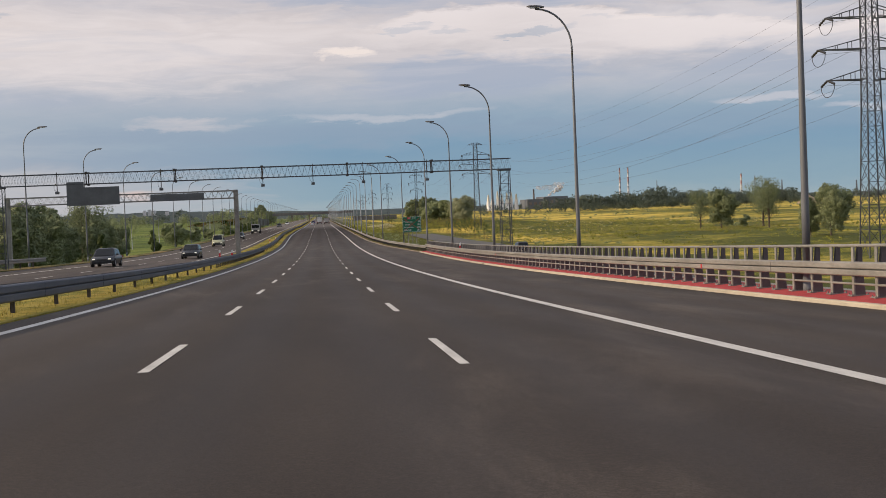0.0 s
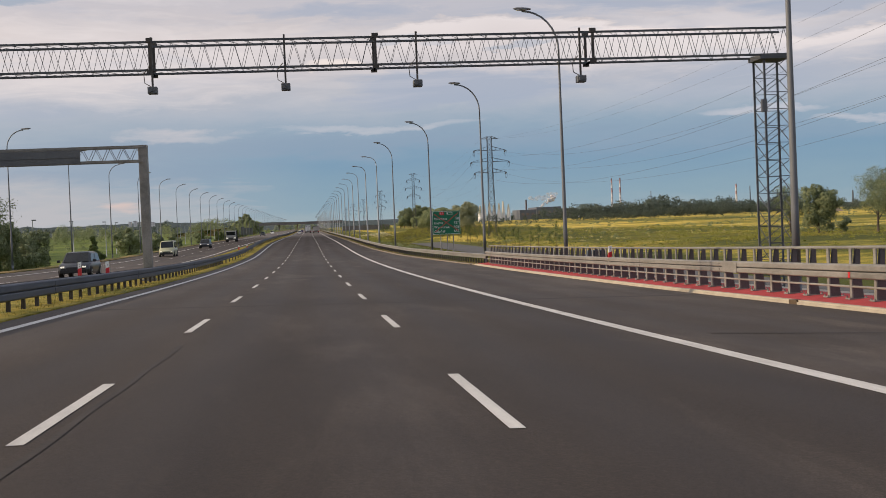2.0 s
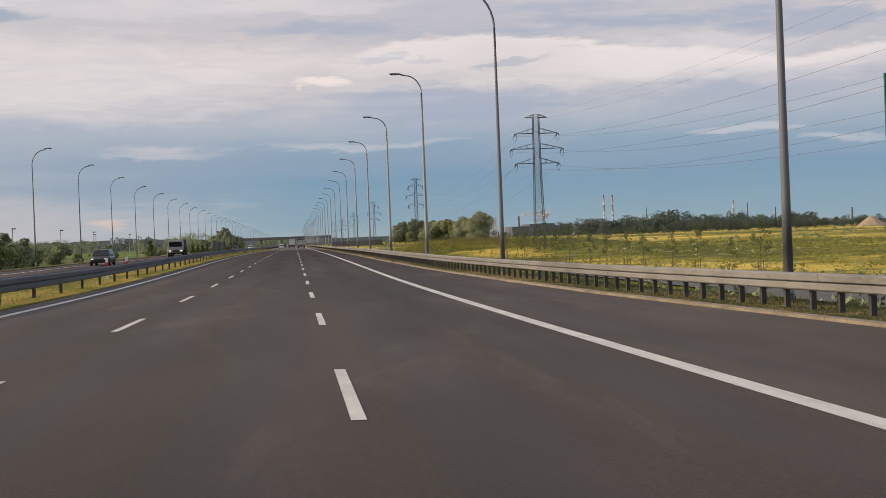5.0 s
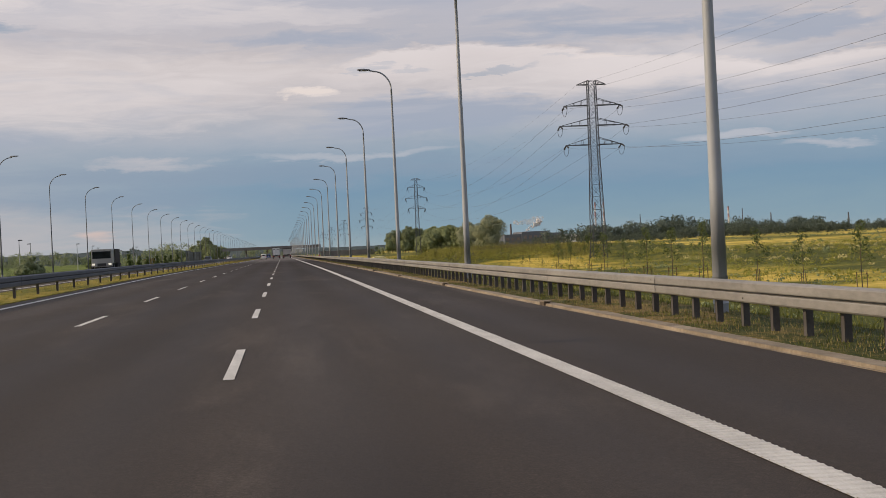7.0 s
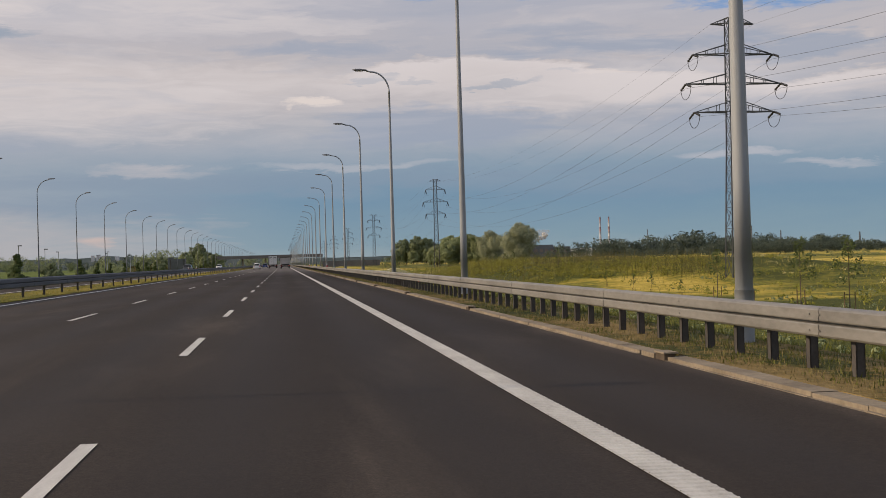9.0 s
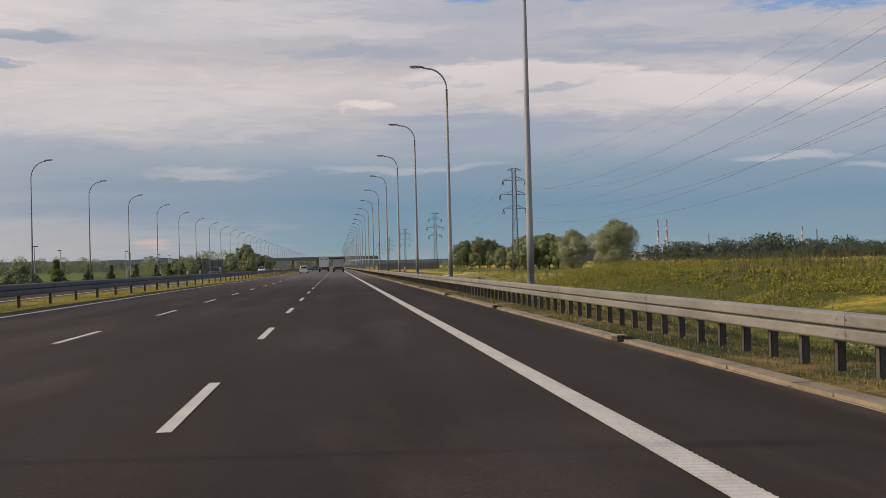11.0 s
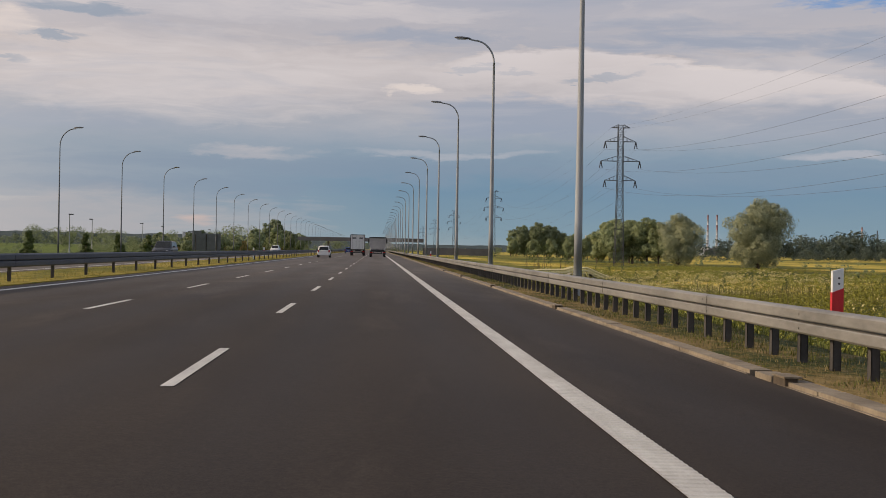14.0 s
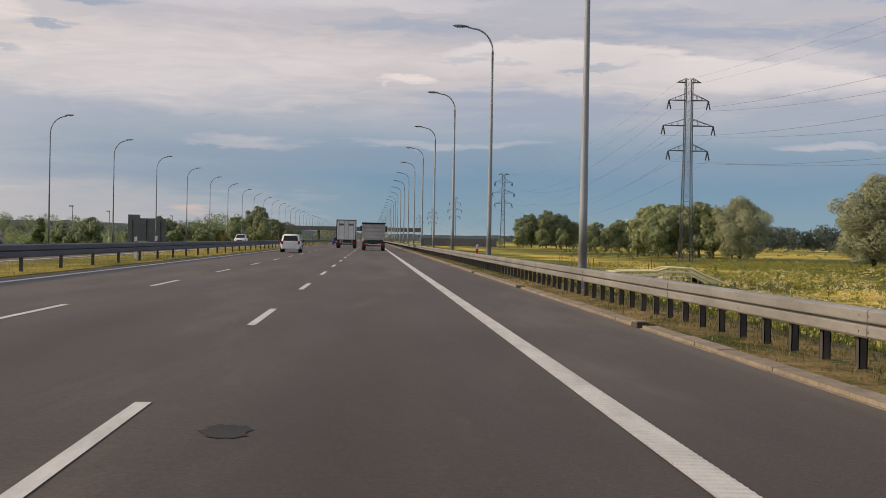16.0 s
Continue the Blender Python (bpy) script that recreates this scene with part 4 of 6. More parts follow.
def inlet(y):
    """A drain gap in the kerb: a dark box with a slab lid and a spillway."""
    it = thing("drain_inlet", "concrete drain inlet set into the kerb with a dark mouth", "drain inlet", kerb_frame(y - 0.5, 1), "drain inlets in the kerb")
    bm = bmesh.new()
    box(bm, 0.0, 0.13, 0.08, 0.42, -0.05, 0.075, 0.01)
    part("mouth", bm, INLET_DARK, it, "dark mouth")
    bm = bmesh.new()
    box(bm, -0.01, 0.17, 0.06, 0.44, 0.077, 0.098, 0.006)
    part("cap", bm, CONCRETE, it, "worn concrete cap")
    bm = bmesh.new()
    box(bm, 0.0, 0.24, 0.48, 1.0, -0.1, 0.06, 0.012)
    part("lid", bm, CONCRETE, it, "worn concrete slab")


for y in INLETS[:17]:
    inlet(y)


# ---- guide posts ----
def guide_post(x, y, z, foot_z=-0.1):
    gp = thing("guide_post", "white plastic guide post with a red reflector band", "guide post", pose(x, y, z), "guide posts on the barriers")
    bm = bmesh.new()
    box(bm, -0.06, 0.06, -0.025, 0.025, foot_z, 0.62)
    for v in bm.verts:
        if v.co.z > 0.5:
            v.co.z += 0.25 * v.co.x
    part("post", bm, SIGN_WHITE, gp)
    bm = bmesh.new()
    box(bm, -0.063, 0.063, -0.028, 0.028, 0.06, 0.40)
    for v in bm.verts:
        if v.co.z > 0.3:
            v.co.z += 0.4 * v.co.x
    part("band", bm, SIGN_RED, gp, "red band with a slanting edge")
    for z in (0.47, 0.53):
        bm = bmesh.new()
        tube(bm, [(0.01, -0.025, z), (0.01, -0.028, z)], 0.012, 8)
        part("reflector", bm, DARK_PLASTIC, gp, "small dark reflector")


for y in (110.0, 413.1, 512.0):
    x = rail_x(y) + 0.15 if y > 142 else kerb_x(y) + 0.70
    guide_post(x, y, road_z(x, y) + (0.51 if y > 142 else 0.66))
for y in (109.7, 211.0, 412.0, 512.0):
    guide_post(median_rail_x(y) - 0.1, y, road_z(-12, y) + (0.50 if y > 200 else 0.46))
    guide_post(median_rail_x(y) - 1.05, y, road_z(-12, y) + (0.46 if y > 200 else 0.48), -0.5)


# ---- overhead gantries ----
def truss(bm, x0, x1, y0, y1, z0, z1, bay, chord=0.07, lace=0.035):
    """A four-chord lattice beam along x."""
    for y in (y0, y1):
        for z in (z0, z1):
            bar(bm, (x0, y, z), (x1, y, z), chord)
    n = max(1, round((x1 - x0) / bay))
    for i in range(n):
        a, b = x0 + (x1 - x0) * i / n, x0 + (x1 - x0) * (i + 1) / n
        mid = (a + b) / 2
        for y in (y0, y1):
            bar(bm, (a, y, z0), (mid, y, z1), lace)
            bar(bm, (mid, y, z1), (b, y, z0), lace)
        for z in (z0, z1):
            bar(bm, (a, y0, z), (b, y1, z), lace)


def lattice_leg(bm, x0, x1, y0, y1, z0, z1, bay, chord=0.05, lace=0.018):
    for x in (x0, x1):
        for y in (y0, y1):
            bar(bm, (x, y, z0), (x, y, z1), chord)
    n = max(1, round((z1 - z0) / bay))
    for i in range(n):
        a, b = z0 + (z1 - z0) * i / n, z0 + (z1 - z0) * (i + 1) / n
        for y in (y0, y1):
            bar(bm, (x0, y, a), (x1, y, b), lace)
            bar(bm, (x1, y, b), (x0, y, b), lace)
        for x in (x0, x1):
            bar(bm, (x, y0, a), (x, y1, b), lace)


GANTRY_STEEL = plain("gantry_steel", (0.055, 0.062, 0.07), (0.10, 0.108, 0.118), 0.8, 0.55, 0.0, 0.35, 0.1)


def toll_gantry():
    Y = 99.4
    g = thing("overhead_gantry", "grey lattice gantry with small cameras spanning both carriageways", "gantry", pose(0, Y, 0))
    bm = bmesh.new()
    truss(bm, -27.3, 8.65, -0.42, 0.42, 7.10, 7.84, 0.40, 0.055, 0.011)
    part("beam", bm, GANTRY_STEEL, g)
    for x in (-26.8, -20.85, -14.9, -8.9, -2.96, 3.0):
        bm = bmesh.new()
        for y in (-0.45, 0.45):
            box(bm, x - 0.035, x + 0.035, y - 0.03, y + 0.03, 7.02, 7.92)
            for z in (7.06, 7.88):
                box(bm, x - 0.085, x + 0.085, y - 0.04, y + 0.04, z - 0.06, z + 0.06)
            bar(bm, (x, -0.45, 7.06), (x, 0.45, 7.06), 0.04)
        part("joint_plate", bm, ZINC_DARK, g)
    for x0, x1 in ((7.86, 8.55), (-27.2, -26.5)):
        bm = bmesh.new()
        lattice_leg(bm, x0, x1, -0.4, 0.4, -2.4 if x0 > 0 else 0.6, 7.0, 0.48)
        box(bm, x0 - 0.12, x1 + 0.06, -0.5, 0.5, 6.98, 7.12)
        box(bm, x0 - 0.3, x1 + 0.3, -0.7, 0.7, -2.7 if x0 > 0 else 0.0, -2.35 if x0 > 0 else 0.75)
        part("tower", bm, GANTRY_STEEL, g)
    bm = bmesh.new()
    box(bm, 7.72, 7.84, -0.6, -0.42, 5.5, 5.85)
    part("control_box", bm, BACK_GREY, g)
    for x in (-22.8, -15.8, -8.85, -5.38, -1.86, 2.62):
        bm = bmesh.new()
        bar(bm, (x, -0.5, 6.62), (x, -0.5, 7.95), 0.05)
        tube(bm, [(x - 0.05, -0.5, 7.2), (x - 0.22, -0.5, 7.0), (x - 0.2, -0.5, 6.75), (x - 0.05, -0.5, 6.66)], 0.012, 5)
        arm = part("hanger", bm, ZINC_DARK, g)
        bm = bmesh.new()
        box(bm, x - 0.12, x + 0.12, -0.68, -0.36, 6.46, 6.64, 0.02)
        tube(bm, [(x - 0.05, -0.7, 6.54), (x - 0.05, -0.76, 6.54)], 0.05, 8)
        part("camera_unit", bm, BACK_GREY, arm, "pale grey camera housing")


def sign_gantry():
    Y = 124.0
    g = thing("sign_gantry", "grey steel sign gantry over the opposite carriageway, seen from behind", "gantry", pose(0, Y, 0))
    bm = bmesh.new()
    truss(bm, -32.3, -12.4, -0.3, 0.3, 6.18, 6.84, 0.62, 0.11, 0.022)
    part("beam", bm, ZINC, g)
    for x in (-32.35, -12.42):
        bm = bmesh.new()
        box(bm, x - 0.2, x + 0.2, -0.25, 0.25, road_z(x, Y) - (1.4 if x < -30 else 0.3), 6.92, 0.04)
        box(bm, x - 0.32, x + 0.32, -0.36, 0.36, road_z(x, Y) - (1.4 if x < -30 else 0.3), road_z(x, Y) + 0.12 - (0.9 if x < -30 else 0))
        part("column", bm, ZINC, g)
    for x0, x1, z0, z1, step in ((-27.12, -22.57, 6.0, 7.6, True), (-19.9, -15.2, 6.12, 6.74, False)):
        bm = bmesh.new()
        box(bm, x0, x1, -0.50, -0.44, z0, z1)
        if step:
            box(bm, x0, x0 + 1.5, -0.50, -0.44, z1 + 0.002, z1 + 0.5)
        k = x0 + 0.6
        while k < x1:
            box(bm, k - 0.04, k + 0.04, -0.44, -0.33, z0 + 0.05, z1 - 0.05)
            k += 1.1
        z = z0 + 0.3
        while z < z1:
            box(bm, x0 + 0.03, x1 - 0.03, -0.525, -0.50, z - 0.02, z + 0.02)
            z += 0.4
        part("sign_panel", bm, BACK_GREY, g, "back of a ribbed aluminium sign panel")


toll_gantry()
sign_gantry()


# ---- distance sign ----
def lettering(body, size, x, y, z, mat, parent, align="LEFT", name="lettering"):
    cu = bpy.data.curves.new(name, "FONT")
    cu.body, cu.size, cu.extrude, cu.align_x, cu.align_y = body, size, 0.002, align, "CENTER"
    cu.space_character = 1.05
    cu.materials.append(mat)
    ob = new(name, cu)
    ob.parent = parent
    ob.matrix_basis = pose(x, y, z, 90, 0, 0)
    return ob


def distance_sign():
    X0, X1, Z0, Z1, Y = 5.47, 7.84, 1.71, 3.70, 168.15
    s = thing("distance_sign", "green motorway distance sign crossed out with a red tape cross", "road sign", pose(0, Y, 0))
    bm = bmesh.new()
    box(bm, X0, X1, -0.02, 0.02, Z0, Z1, 0.008)
    board = part("board", bm, SIGN_GREEN, s)
    bm = bmesh.new()
    b, w = 0.03, 0.025
    for x0, x1, z0, z1 in ((X0 + b, X1 - b, Z0 + b, Z0 + b + w), (X0 + b, X1 - b, Z1 - b - w, Z1 - b), (X0 + b, X0 + b + w, Z0 + b, Z1 - b), (X1 - b - w, X1 - b, Z0 + b, Z1 - b)):
        box(bm, x0, x1, -0.0255, -0.0215, z0, z1)
    part("border", bm, SIGN_WHITE, board, "white border")
    lay = ((6.10, 0.30, 0.24, "S 7", SIGN_RED), (6.72, 0.38, 0.24, "E 77", SIGN_GREEN))
    for x, wd, h, txt, mt in lay:
        bm = bmesh.new()
        zc = Z1 - 0.22
        box(bm, x, x + wd + 0.1, -0.024, -0.0205, zc - h / 2, zc + h / 2)
        part("number_field", bm, SIGN_WHITE if mt is SIGN_GREEN else SIGN_RED, board)
        bm = bmesh.new()
        box(bm, x + 0.015, x + wd + 0.085, -0.028, -0.0245, zc - h / 2 + 0.015, zc + h / 2 - 0.015)
        part("number_face", bm, mt, board)
        lettering(txt, 0.21, x + (wd + 0.1) / 2, -0.031, zc, SIGN_WHITE, board, "CENTER")
    for i, (a, d) in enumerate((("Miechów", "50"), ("Kielce", "127"), ("Warszawa", "305"), ("Gdańsk", "652"))):
        z = Z1 - 0.66 - 0.354 * i
        lettering(a, 0.30, X0 + 0.13, -0.026, z, SIGN_WHITE, board)
        lettering(d, 0.30, X1 - 0.10, -0.026, z, SIGN_WHITE, board, "RIGHT")
    for n, (p, q) in enumerate((((X0 + 0.16, Z1 - 0.25), (X1 - 0.18, Z0 + 0.30)), ((X1 - 0.16, Z1 - 0.20), (X0 + 0.2, Z0 + 0.22)))):
        bm = bmesh.new()
        bar(bm, (p[0], -0.036 - 0.006 * n, p[1]), (q[0], -0.036 - 0.006 * n, q[1]), 0.004, 0.045)
        part("tape", bm, SIGN_RED, s, "red tape strip")
    for x in (6.15, 6.71, 7.22):
        bm = bmesh.new()
        tube(bm, [(x, 0.07, land_z(x, Y) - 0.5), (x, 0.07, Z1 - 0.1)], 0.045, 10)
        part("post", bm, ZINC, s)


distance_sign()


# ---- power line ----
def pylon(x, y, z, height, hang):
    """A lattice suspension or tension tower with three pairs of arms; hang: insulators hang down (else strain strings)."""
    p = thing("power_pylon", "dark steel lattice pylon with three levels of cross-arms in the field", "pylon", pose(x, y, z), "pylons of the power line")
    bm = bmesh.new()

    def half(h):
        if hang:
            return lerp_table(h, ((0, 0.85), (14.0, 0.56), (height, 0.48)))
        return lerp_table(h, ((0, 1.02), (14.0, 0.66), (height, 0.55)))

    hs = [0, 2.6, 4.9, 7.0, 8.9, 10.6, 12.1, 13.5]
    h = 13.5
    while h < height - 1.0:
        h += 1.35
        hs.append(min(h, height))
    for a, b in zip(hs, hs[1:]):
        wa, wb = half(a), half(b)
        ca = [(-wa, -wa), (wa, -wa), (wa, wa), (-wa, wa)]
        cb = [(-wb, -wb), (wb, -wb), (wb, wb), (-wb, wb)]
        for i in range(4):
            j = (i + 1) % 4
            bar(bm, (*ca[i], a), (*cb[i], b), 0.09 if hang else 0.10)
            bar(bm, (*ca[i], a), (*cb[j], b), 0.045)
            bar(bm, (*ca[j], a), (*cb[i], b), 0.045)
            bar(bm, (*cb[i], b), (*cb[j], b), 0.04)
    part("tower", bm, PYLON_STEEL, p)
    tips = []
    levels = ((11.1, 2.95), (7.4, 3.75), (3.65, 2.95), (1.0, 1.8)) if hang else ((9.6, 4.1), (6.8, 4.9), (3.9, 4.1), (0.9, 2.2))
    for drop, reach in levels:
        dz = height - drop
        w = half(dz)
        for s in (-1, 1):
            bm = bmesh.new()
            tip = (s * reach, 0, dz)
            rise = 1.0 if reach > 2.5 else 0.6
            for yy in (-w, w):
                bar(bm, (s * w, yy, dz), tip, 0.11)
                bar(bm, (s * w, yy, dz + rise), tip, 0.07)
                for u in (0.3, 0.6):
                    a = Vector((s * w, yy, dz)).lerp(Vector(tip), u)
                    b = Vector((s * w, yy, dz + rise)).lerp(Vector(tip), u)
                    bar(bm, a, b, 0.05)
            for u in (0.25, 0.5, 0.75):
                bar(bm, Vector((s * w, -w, dz)).lerp(Vector(tip), u), Vector((s * w, w, dz)).lerp(Vector(tip), min(1, u + 0.2)), 0.05)
            arm = part("cross_arm", bm, PYLON_STEEL, p)
            if reach < 2.5:
                tips.append(Vector((x, y, z)) + Vector(tip))
                continue
            bm = bmesh.new()
            ends = ((-0.28, 0, -1.35), (0.28, 0, -1.35)) if hang else ((0, -1.5, -0.45), (0, 1.5, -0.45))
            for e in ends:
                pts = [Vector(tip) + Vector(e) * u / 8 for u in range(9)]
                tube(bm, pts, [0.06 + 0.07 * (i % 2) for i in range(9)], 6)
            if not hang:
                tube(bm, [Vector(tip) + Vector((0, 1.5 * math.cos(a), -0.45 - 1.1 * math.sin(a))) for a in (math.pi * k / 8 for k in range(9))], 0.03, 5)
            part("insulator", bm, DARK_PLASTIC, arm, "dark insulator string")
            tips.append(Vector((x, y, z)) + Vector(tip) + Vector((0, 0, -1.5 if hang else -0.45)))
    return tips


LINE = [(43.5, -130, -1.7, 26.0, False), (45.9, 121.0, -1.6, 26.0, False), (42.5, 377.3, -1.4, 26.0, False), (44.6, 631.0, -1.2, 27.5, True), (43.6, 873.0, -1.0, 26.5, True),
        (43.6, 1118.0, -1.0, 26.5, True), (43.8, 1363.0, -0.8, 26.5, True), (44.0, 1610.0, -0.8, 26.5, True)]
TIPS = [pylon(*row) for row in LINE]
for a, b in zip(TIPS, TIPS[1:]):
    for i, (p, q) in enumerate(zip(a, b)):
        thin = i >= 6
        bm = bmesh.new()
        sag = 4.2 if thin else 6.0
        pts = [p.lerp(q, k / 24) - Vector((0, 0, sag * 4 * (k / 24) * (1 - k / 24))) for k in range(25)]
        tube(bm, pts, 0.008 if thin else 0.013, 5)
        w = new("power_cable", mesh_of("power_cable", bm, PYLON_STEEL))
        tagged(w, "thin dark power cable sagging between two pylons", "cable", "cables of the power line")


# ---- vehicles ----
def loft(bm, rows, closed_ends=True):
    """Skin through rows of points of equal count (open profiles)."""
    rings = [[bm.verts.new(p) for p in row] for row in rows]
    for a, b in zip(rings, rings[1:]):
        for k in range(len(a) - 1):
            f = bm.faces.new((a[k], a[k + 1], b[k + 1], b[k]))
            f.smooth = True
    if closed_ends:
        bm.faces.new(rings[0])
        bm.faces.new(rings[-1][::-1])
    return rings


def hull_section(y, w, z0, z1, r=0.12):
    """Cross-section of a car's lower body at y: a rounded U turned over, from sill to sill."""
    pts = []
    for s in (-1, 1):
        side = [(s * w * 0.93, y, z0), (s * w * 0.985, y, z0 + (z1 - z0) * 0.3), (s * w, y, z0 + (z1 - z0) * 0.62), (s * w * 0.965, y, z1 - r * 0.5), (s * w * 0.88, y, z1)]
        pts += side if s < 0 else side[::-1]
    return pts


WHEEL_CACHE = {}


def wheel_parts(parent, x, y, r, width):
    key = (r, width)
    if key not in WHEEL_CACHE:
        bm = bmesh.new()
        prof = [(-width / 2, r * 0.62), (-width / 2, r * 0.93), (-width * 0.4, r), (width * 0.4, r), (width / 2, r * 0.93), (width / 2, r * 0.62)]
        seg = 20
        rings = [[bm.verts.new((px, pr * math.cos(t), pr * math.sin(t))) for px, pr in prof] for t in (2 * math.pi * k / seg for k in range(seg))]
        for k in range(seg):
            a, b = rings[k], rings[(k + 1) % seg]
            for i in range(len(prof) - 1):
                bm.faces.new((a[i], a[i + 1], b[i + 1], b[i])).smooth = True
        tyre = mesh_of("tyre", bm, BLACK)
        bm = bmesh.new()
        tube(bm, [(-width * 0.36, 0, 0), (width * 0.36, 0, 0)], r * 0.63, 16)
        for k in range(5):
            a = 2 * math.pi * k / 5
            for s in (-1, 1):
                bar(bm, (s * width * 0.40, 0, 0), (s * width * 0.40, r * 0.55 * math.cos(a), r * 0.55 * math.sin(a)), 0.05, 0.06)
        WHEEL_CACHE[key] = (tyre, mesh_of("rim", bm, CHROME))
    tyre, rim = WHEEL_CACHE[key]
    w = part("wheel", tyre, None, parent, m=pose(x, y, r))
    part("rim", rim, None, w, "alloy rim")


def car(name, label, m, paint, L=4.2, W=1.74, H=1.47, hatch=True, van=False, lights_on=False, hood=0.24, group=""):
    """A car with its nose to +y; the origin on the road under its middle."""
    c = thing(name, label, "car" if not van else "van", m, group)
    hw = W / 2
    zb, belt = 0.20, H * (0.60 if not van else 0.56)
    nose, tail = L / 2, -L / 2
    hood_y = nose - L * hood
    bm = bmesh.new()
    loft(bm, [hull_section(tail, hw * 0.86, 0.36, belt * 0.93), hull_section(tail + 0.10, hw * 0.96, 0.27, belt * 0.98), hull_section(tail + 0.5, hw, zb, belt),
              hull_section(0, hw, zb, belt), hull_section(hood_y, hw * 0.99, zb, belt * 0.985), hull_section(hood_y + 0.45, hw * 0.97, zb, belt * 0.90),
              hull_section(nose - 0.18, hw * 0.93, 0.25, belt * 0.76), hull_section(nose, hw * 0.80, 0.33, belt * 0.62)])
    body = part("body", bm, paint, c)
    # cabin: pillars and roof, with the panes set proud of it
    roof_b = tail + (0.28 if hatch or van else 0.95)
    base_b = tail + (0.05 if hatch or van else 0.55)
    roof_f, base_f = hood_y - 0.62, hood_y + 0.08
    if van:
        roof_f = hood_y - 0.38
    rw = hw * (0.76 if not van else 0.86)
    bm = bmesh.new()

    def cab(y, w, z):
        return [(-w, y, z), (-w * 0.5, y, z + 0.02), (w * 0.5, y, z + 0.02), (w, y, z)]

    lo = [(-hw * 0.90, base_b, belt - 0.02), (hw * 0.90, base_b, belt - 0.02), (hw * 0.90, base_f, belt - 0.04), (-hw * 0.90, base_f, belt - 0.04)]
    hi = [(-rw, roof_b, H - 0.06), (rw, roof_b, H - 0.06), (rw * 0.97, roof_f, H - 0.05), (-rw * 0.97, roof_f, H - 0.05)]
    vl, vh = [bm.verts.new(v) for v in lo], [bm.verts.new(v) for v in hi]
    for i in range(4):
        bm.faces.new((vl[i], vl[(i + 1) % 4], vh[(i + 1) % 4], vh[i]))
    mid = [bm.verts.new((s * rw * 0.72, (roof_b + roof_f) / 2 + d, H)) for s, d in ((-1, -0.35), (1, -0.35), (1, 0.35), (-1, 0.35))]
    for i in range(4):
        bm.faces.new((vh[i], vh[(i + 1) % 4], mid[(i + 1) % 4], mid[i]))
    bm.faces.new(mid)
    bmesh.ops.recalc_face_normals(bm, faces=bm.faces)
    bmesh.ops.bevel(bm, geom=[e for e in bm.edges if abs(e.verts[0].co.z - e.verts[1].co.z) > 0.2 or min(v.co.z for v in e.verts) > belt + 0.1], offset=0.05, segments=2, affect="EDGES")
    for f in bm.faces:
        f.smooth = True
    part("cabin", bm, paint, c)

    def pane(nm, quad, u0=0.08, u1=0.92, v0=0.12, v1=0.88, out=0.012, splits=1):
        a, b, cc, d = (Vector(q) for q in quad)
        nrm = (b - a).cross(d - a).normalized()
        bm = bmesh.new()
        for s in range(splits):
            s0, s1 = u0 + (u1 - u0) * s / splits + (0.02 if s else 0), u0 + (u1 - u0) * (s + 1) / splits - (0.02 if s < splits - 1 else 0)
            pts = [a.lerp(b, u).lerp(d.lerp(cc, u), v) + nrm * out for u, v in ((s0, v0), (s1, v0), (s1, v1), (s0, v1))]
            pts2 = [p - nrm * 0.03 for p in pts]
            vs, vt = [bm.verts.new(p) for p in pts], [bm.verts.new(p) for p in pts2]
            bm.faces.new(vs)
            for i in range(4):
                bm.faces.new((vs[i], vt[i], vt[(i + 1) % 4], vs[(i + 1) % 4]))
        part(nm, bm, GLASS, c, "dark tinted glass")

    pane("rear_window", (lo[0], lo[1], hi[1], hi[0]), 0.09, 0.91, 0.12, 0.86)
    pane("windscreen", (lo[2], lo[3], hi[3], hi[2]), 0.06, 0.94, 0.08, 0.94)
    pane("side_window", (lo[1], lo[2], hi[2], hi[1]), 0.08, 0.93, 0.12, 0.86, splits=2)
    pane("side_window", (lo[3], lo[0], hi[0], hi[3]), 0.07, 0.92, 0.12, 0.86, splits=2)
    r = 0.31 if not van else 0.33
    for x in (-hw + 0.10, hw - 0.10):
        for y in (tail + L * 0.17, nose - L * 0.19):
            wheel_parts(c, x, y, r, 0.22)
            bm = bmesh.new()
            pts = []
            s = 1 if x > 0 else -1
            for k in range(13):
                a = math.pi * k / 12
                pts.append((s * (hw + 0.004), y + (r + 0.05) * math.cos(a), r + (r + 0.05) * math.sin(a)))
            rim = [bm.verts.new(p) for p in pts]
            inn = [bm.verts.new((s * (hw - 0.3), p[1], p[2])) for p in pts]
            for k in range(12):
                bm.faces.new((rim[k], rim[k + 1], inn[k + 1], inn[k]))
            bm.faces.new(rim)
            part("wheel_arch", bm, DARK_PLASTIC, c)
    bm = bmesh.new()
    box(bm, -hw * 0.86, hw * 0.86, tail - 0.05, tail + 0.25, 0.30, 0.52, 0.03)
    part("rear_bumper", bm, paint, c)
    bm = bmesh.new()
    box(bm, -0.26, 0.26, tail - 0.07, tail - 0.03, belt * 0.62, belt * 0.62 + 0.11)
    part("number_plate", bm, SIGN_WHITE, c, "white number plate")
    bm = bmesh.new()
    box(bm, -hw * 0.8, hw * 0.8, nose - 0.25, nose + 0.04, 0.26, 0.46, 0.03)
    part("front_bumper", bm, paint if not van else DARK_PLASTIC, c)
    bm = bmesh.new()
    box(bm, -hw * 0.45, hw * 0.45, nose - 0.1, nose + 0.02, 0.48, 0.60, 0.02)
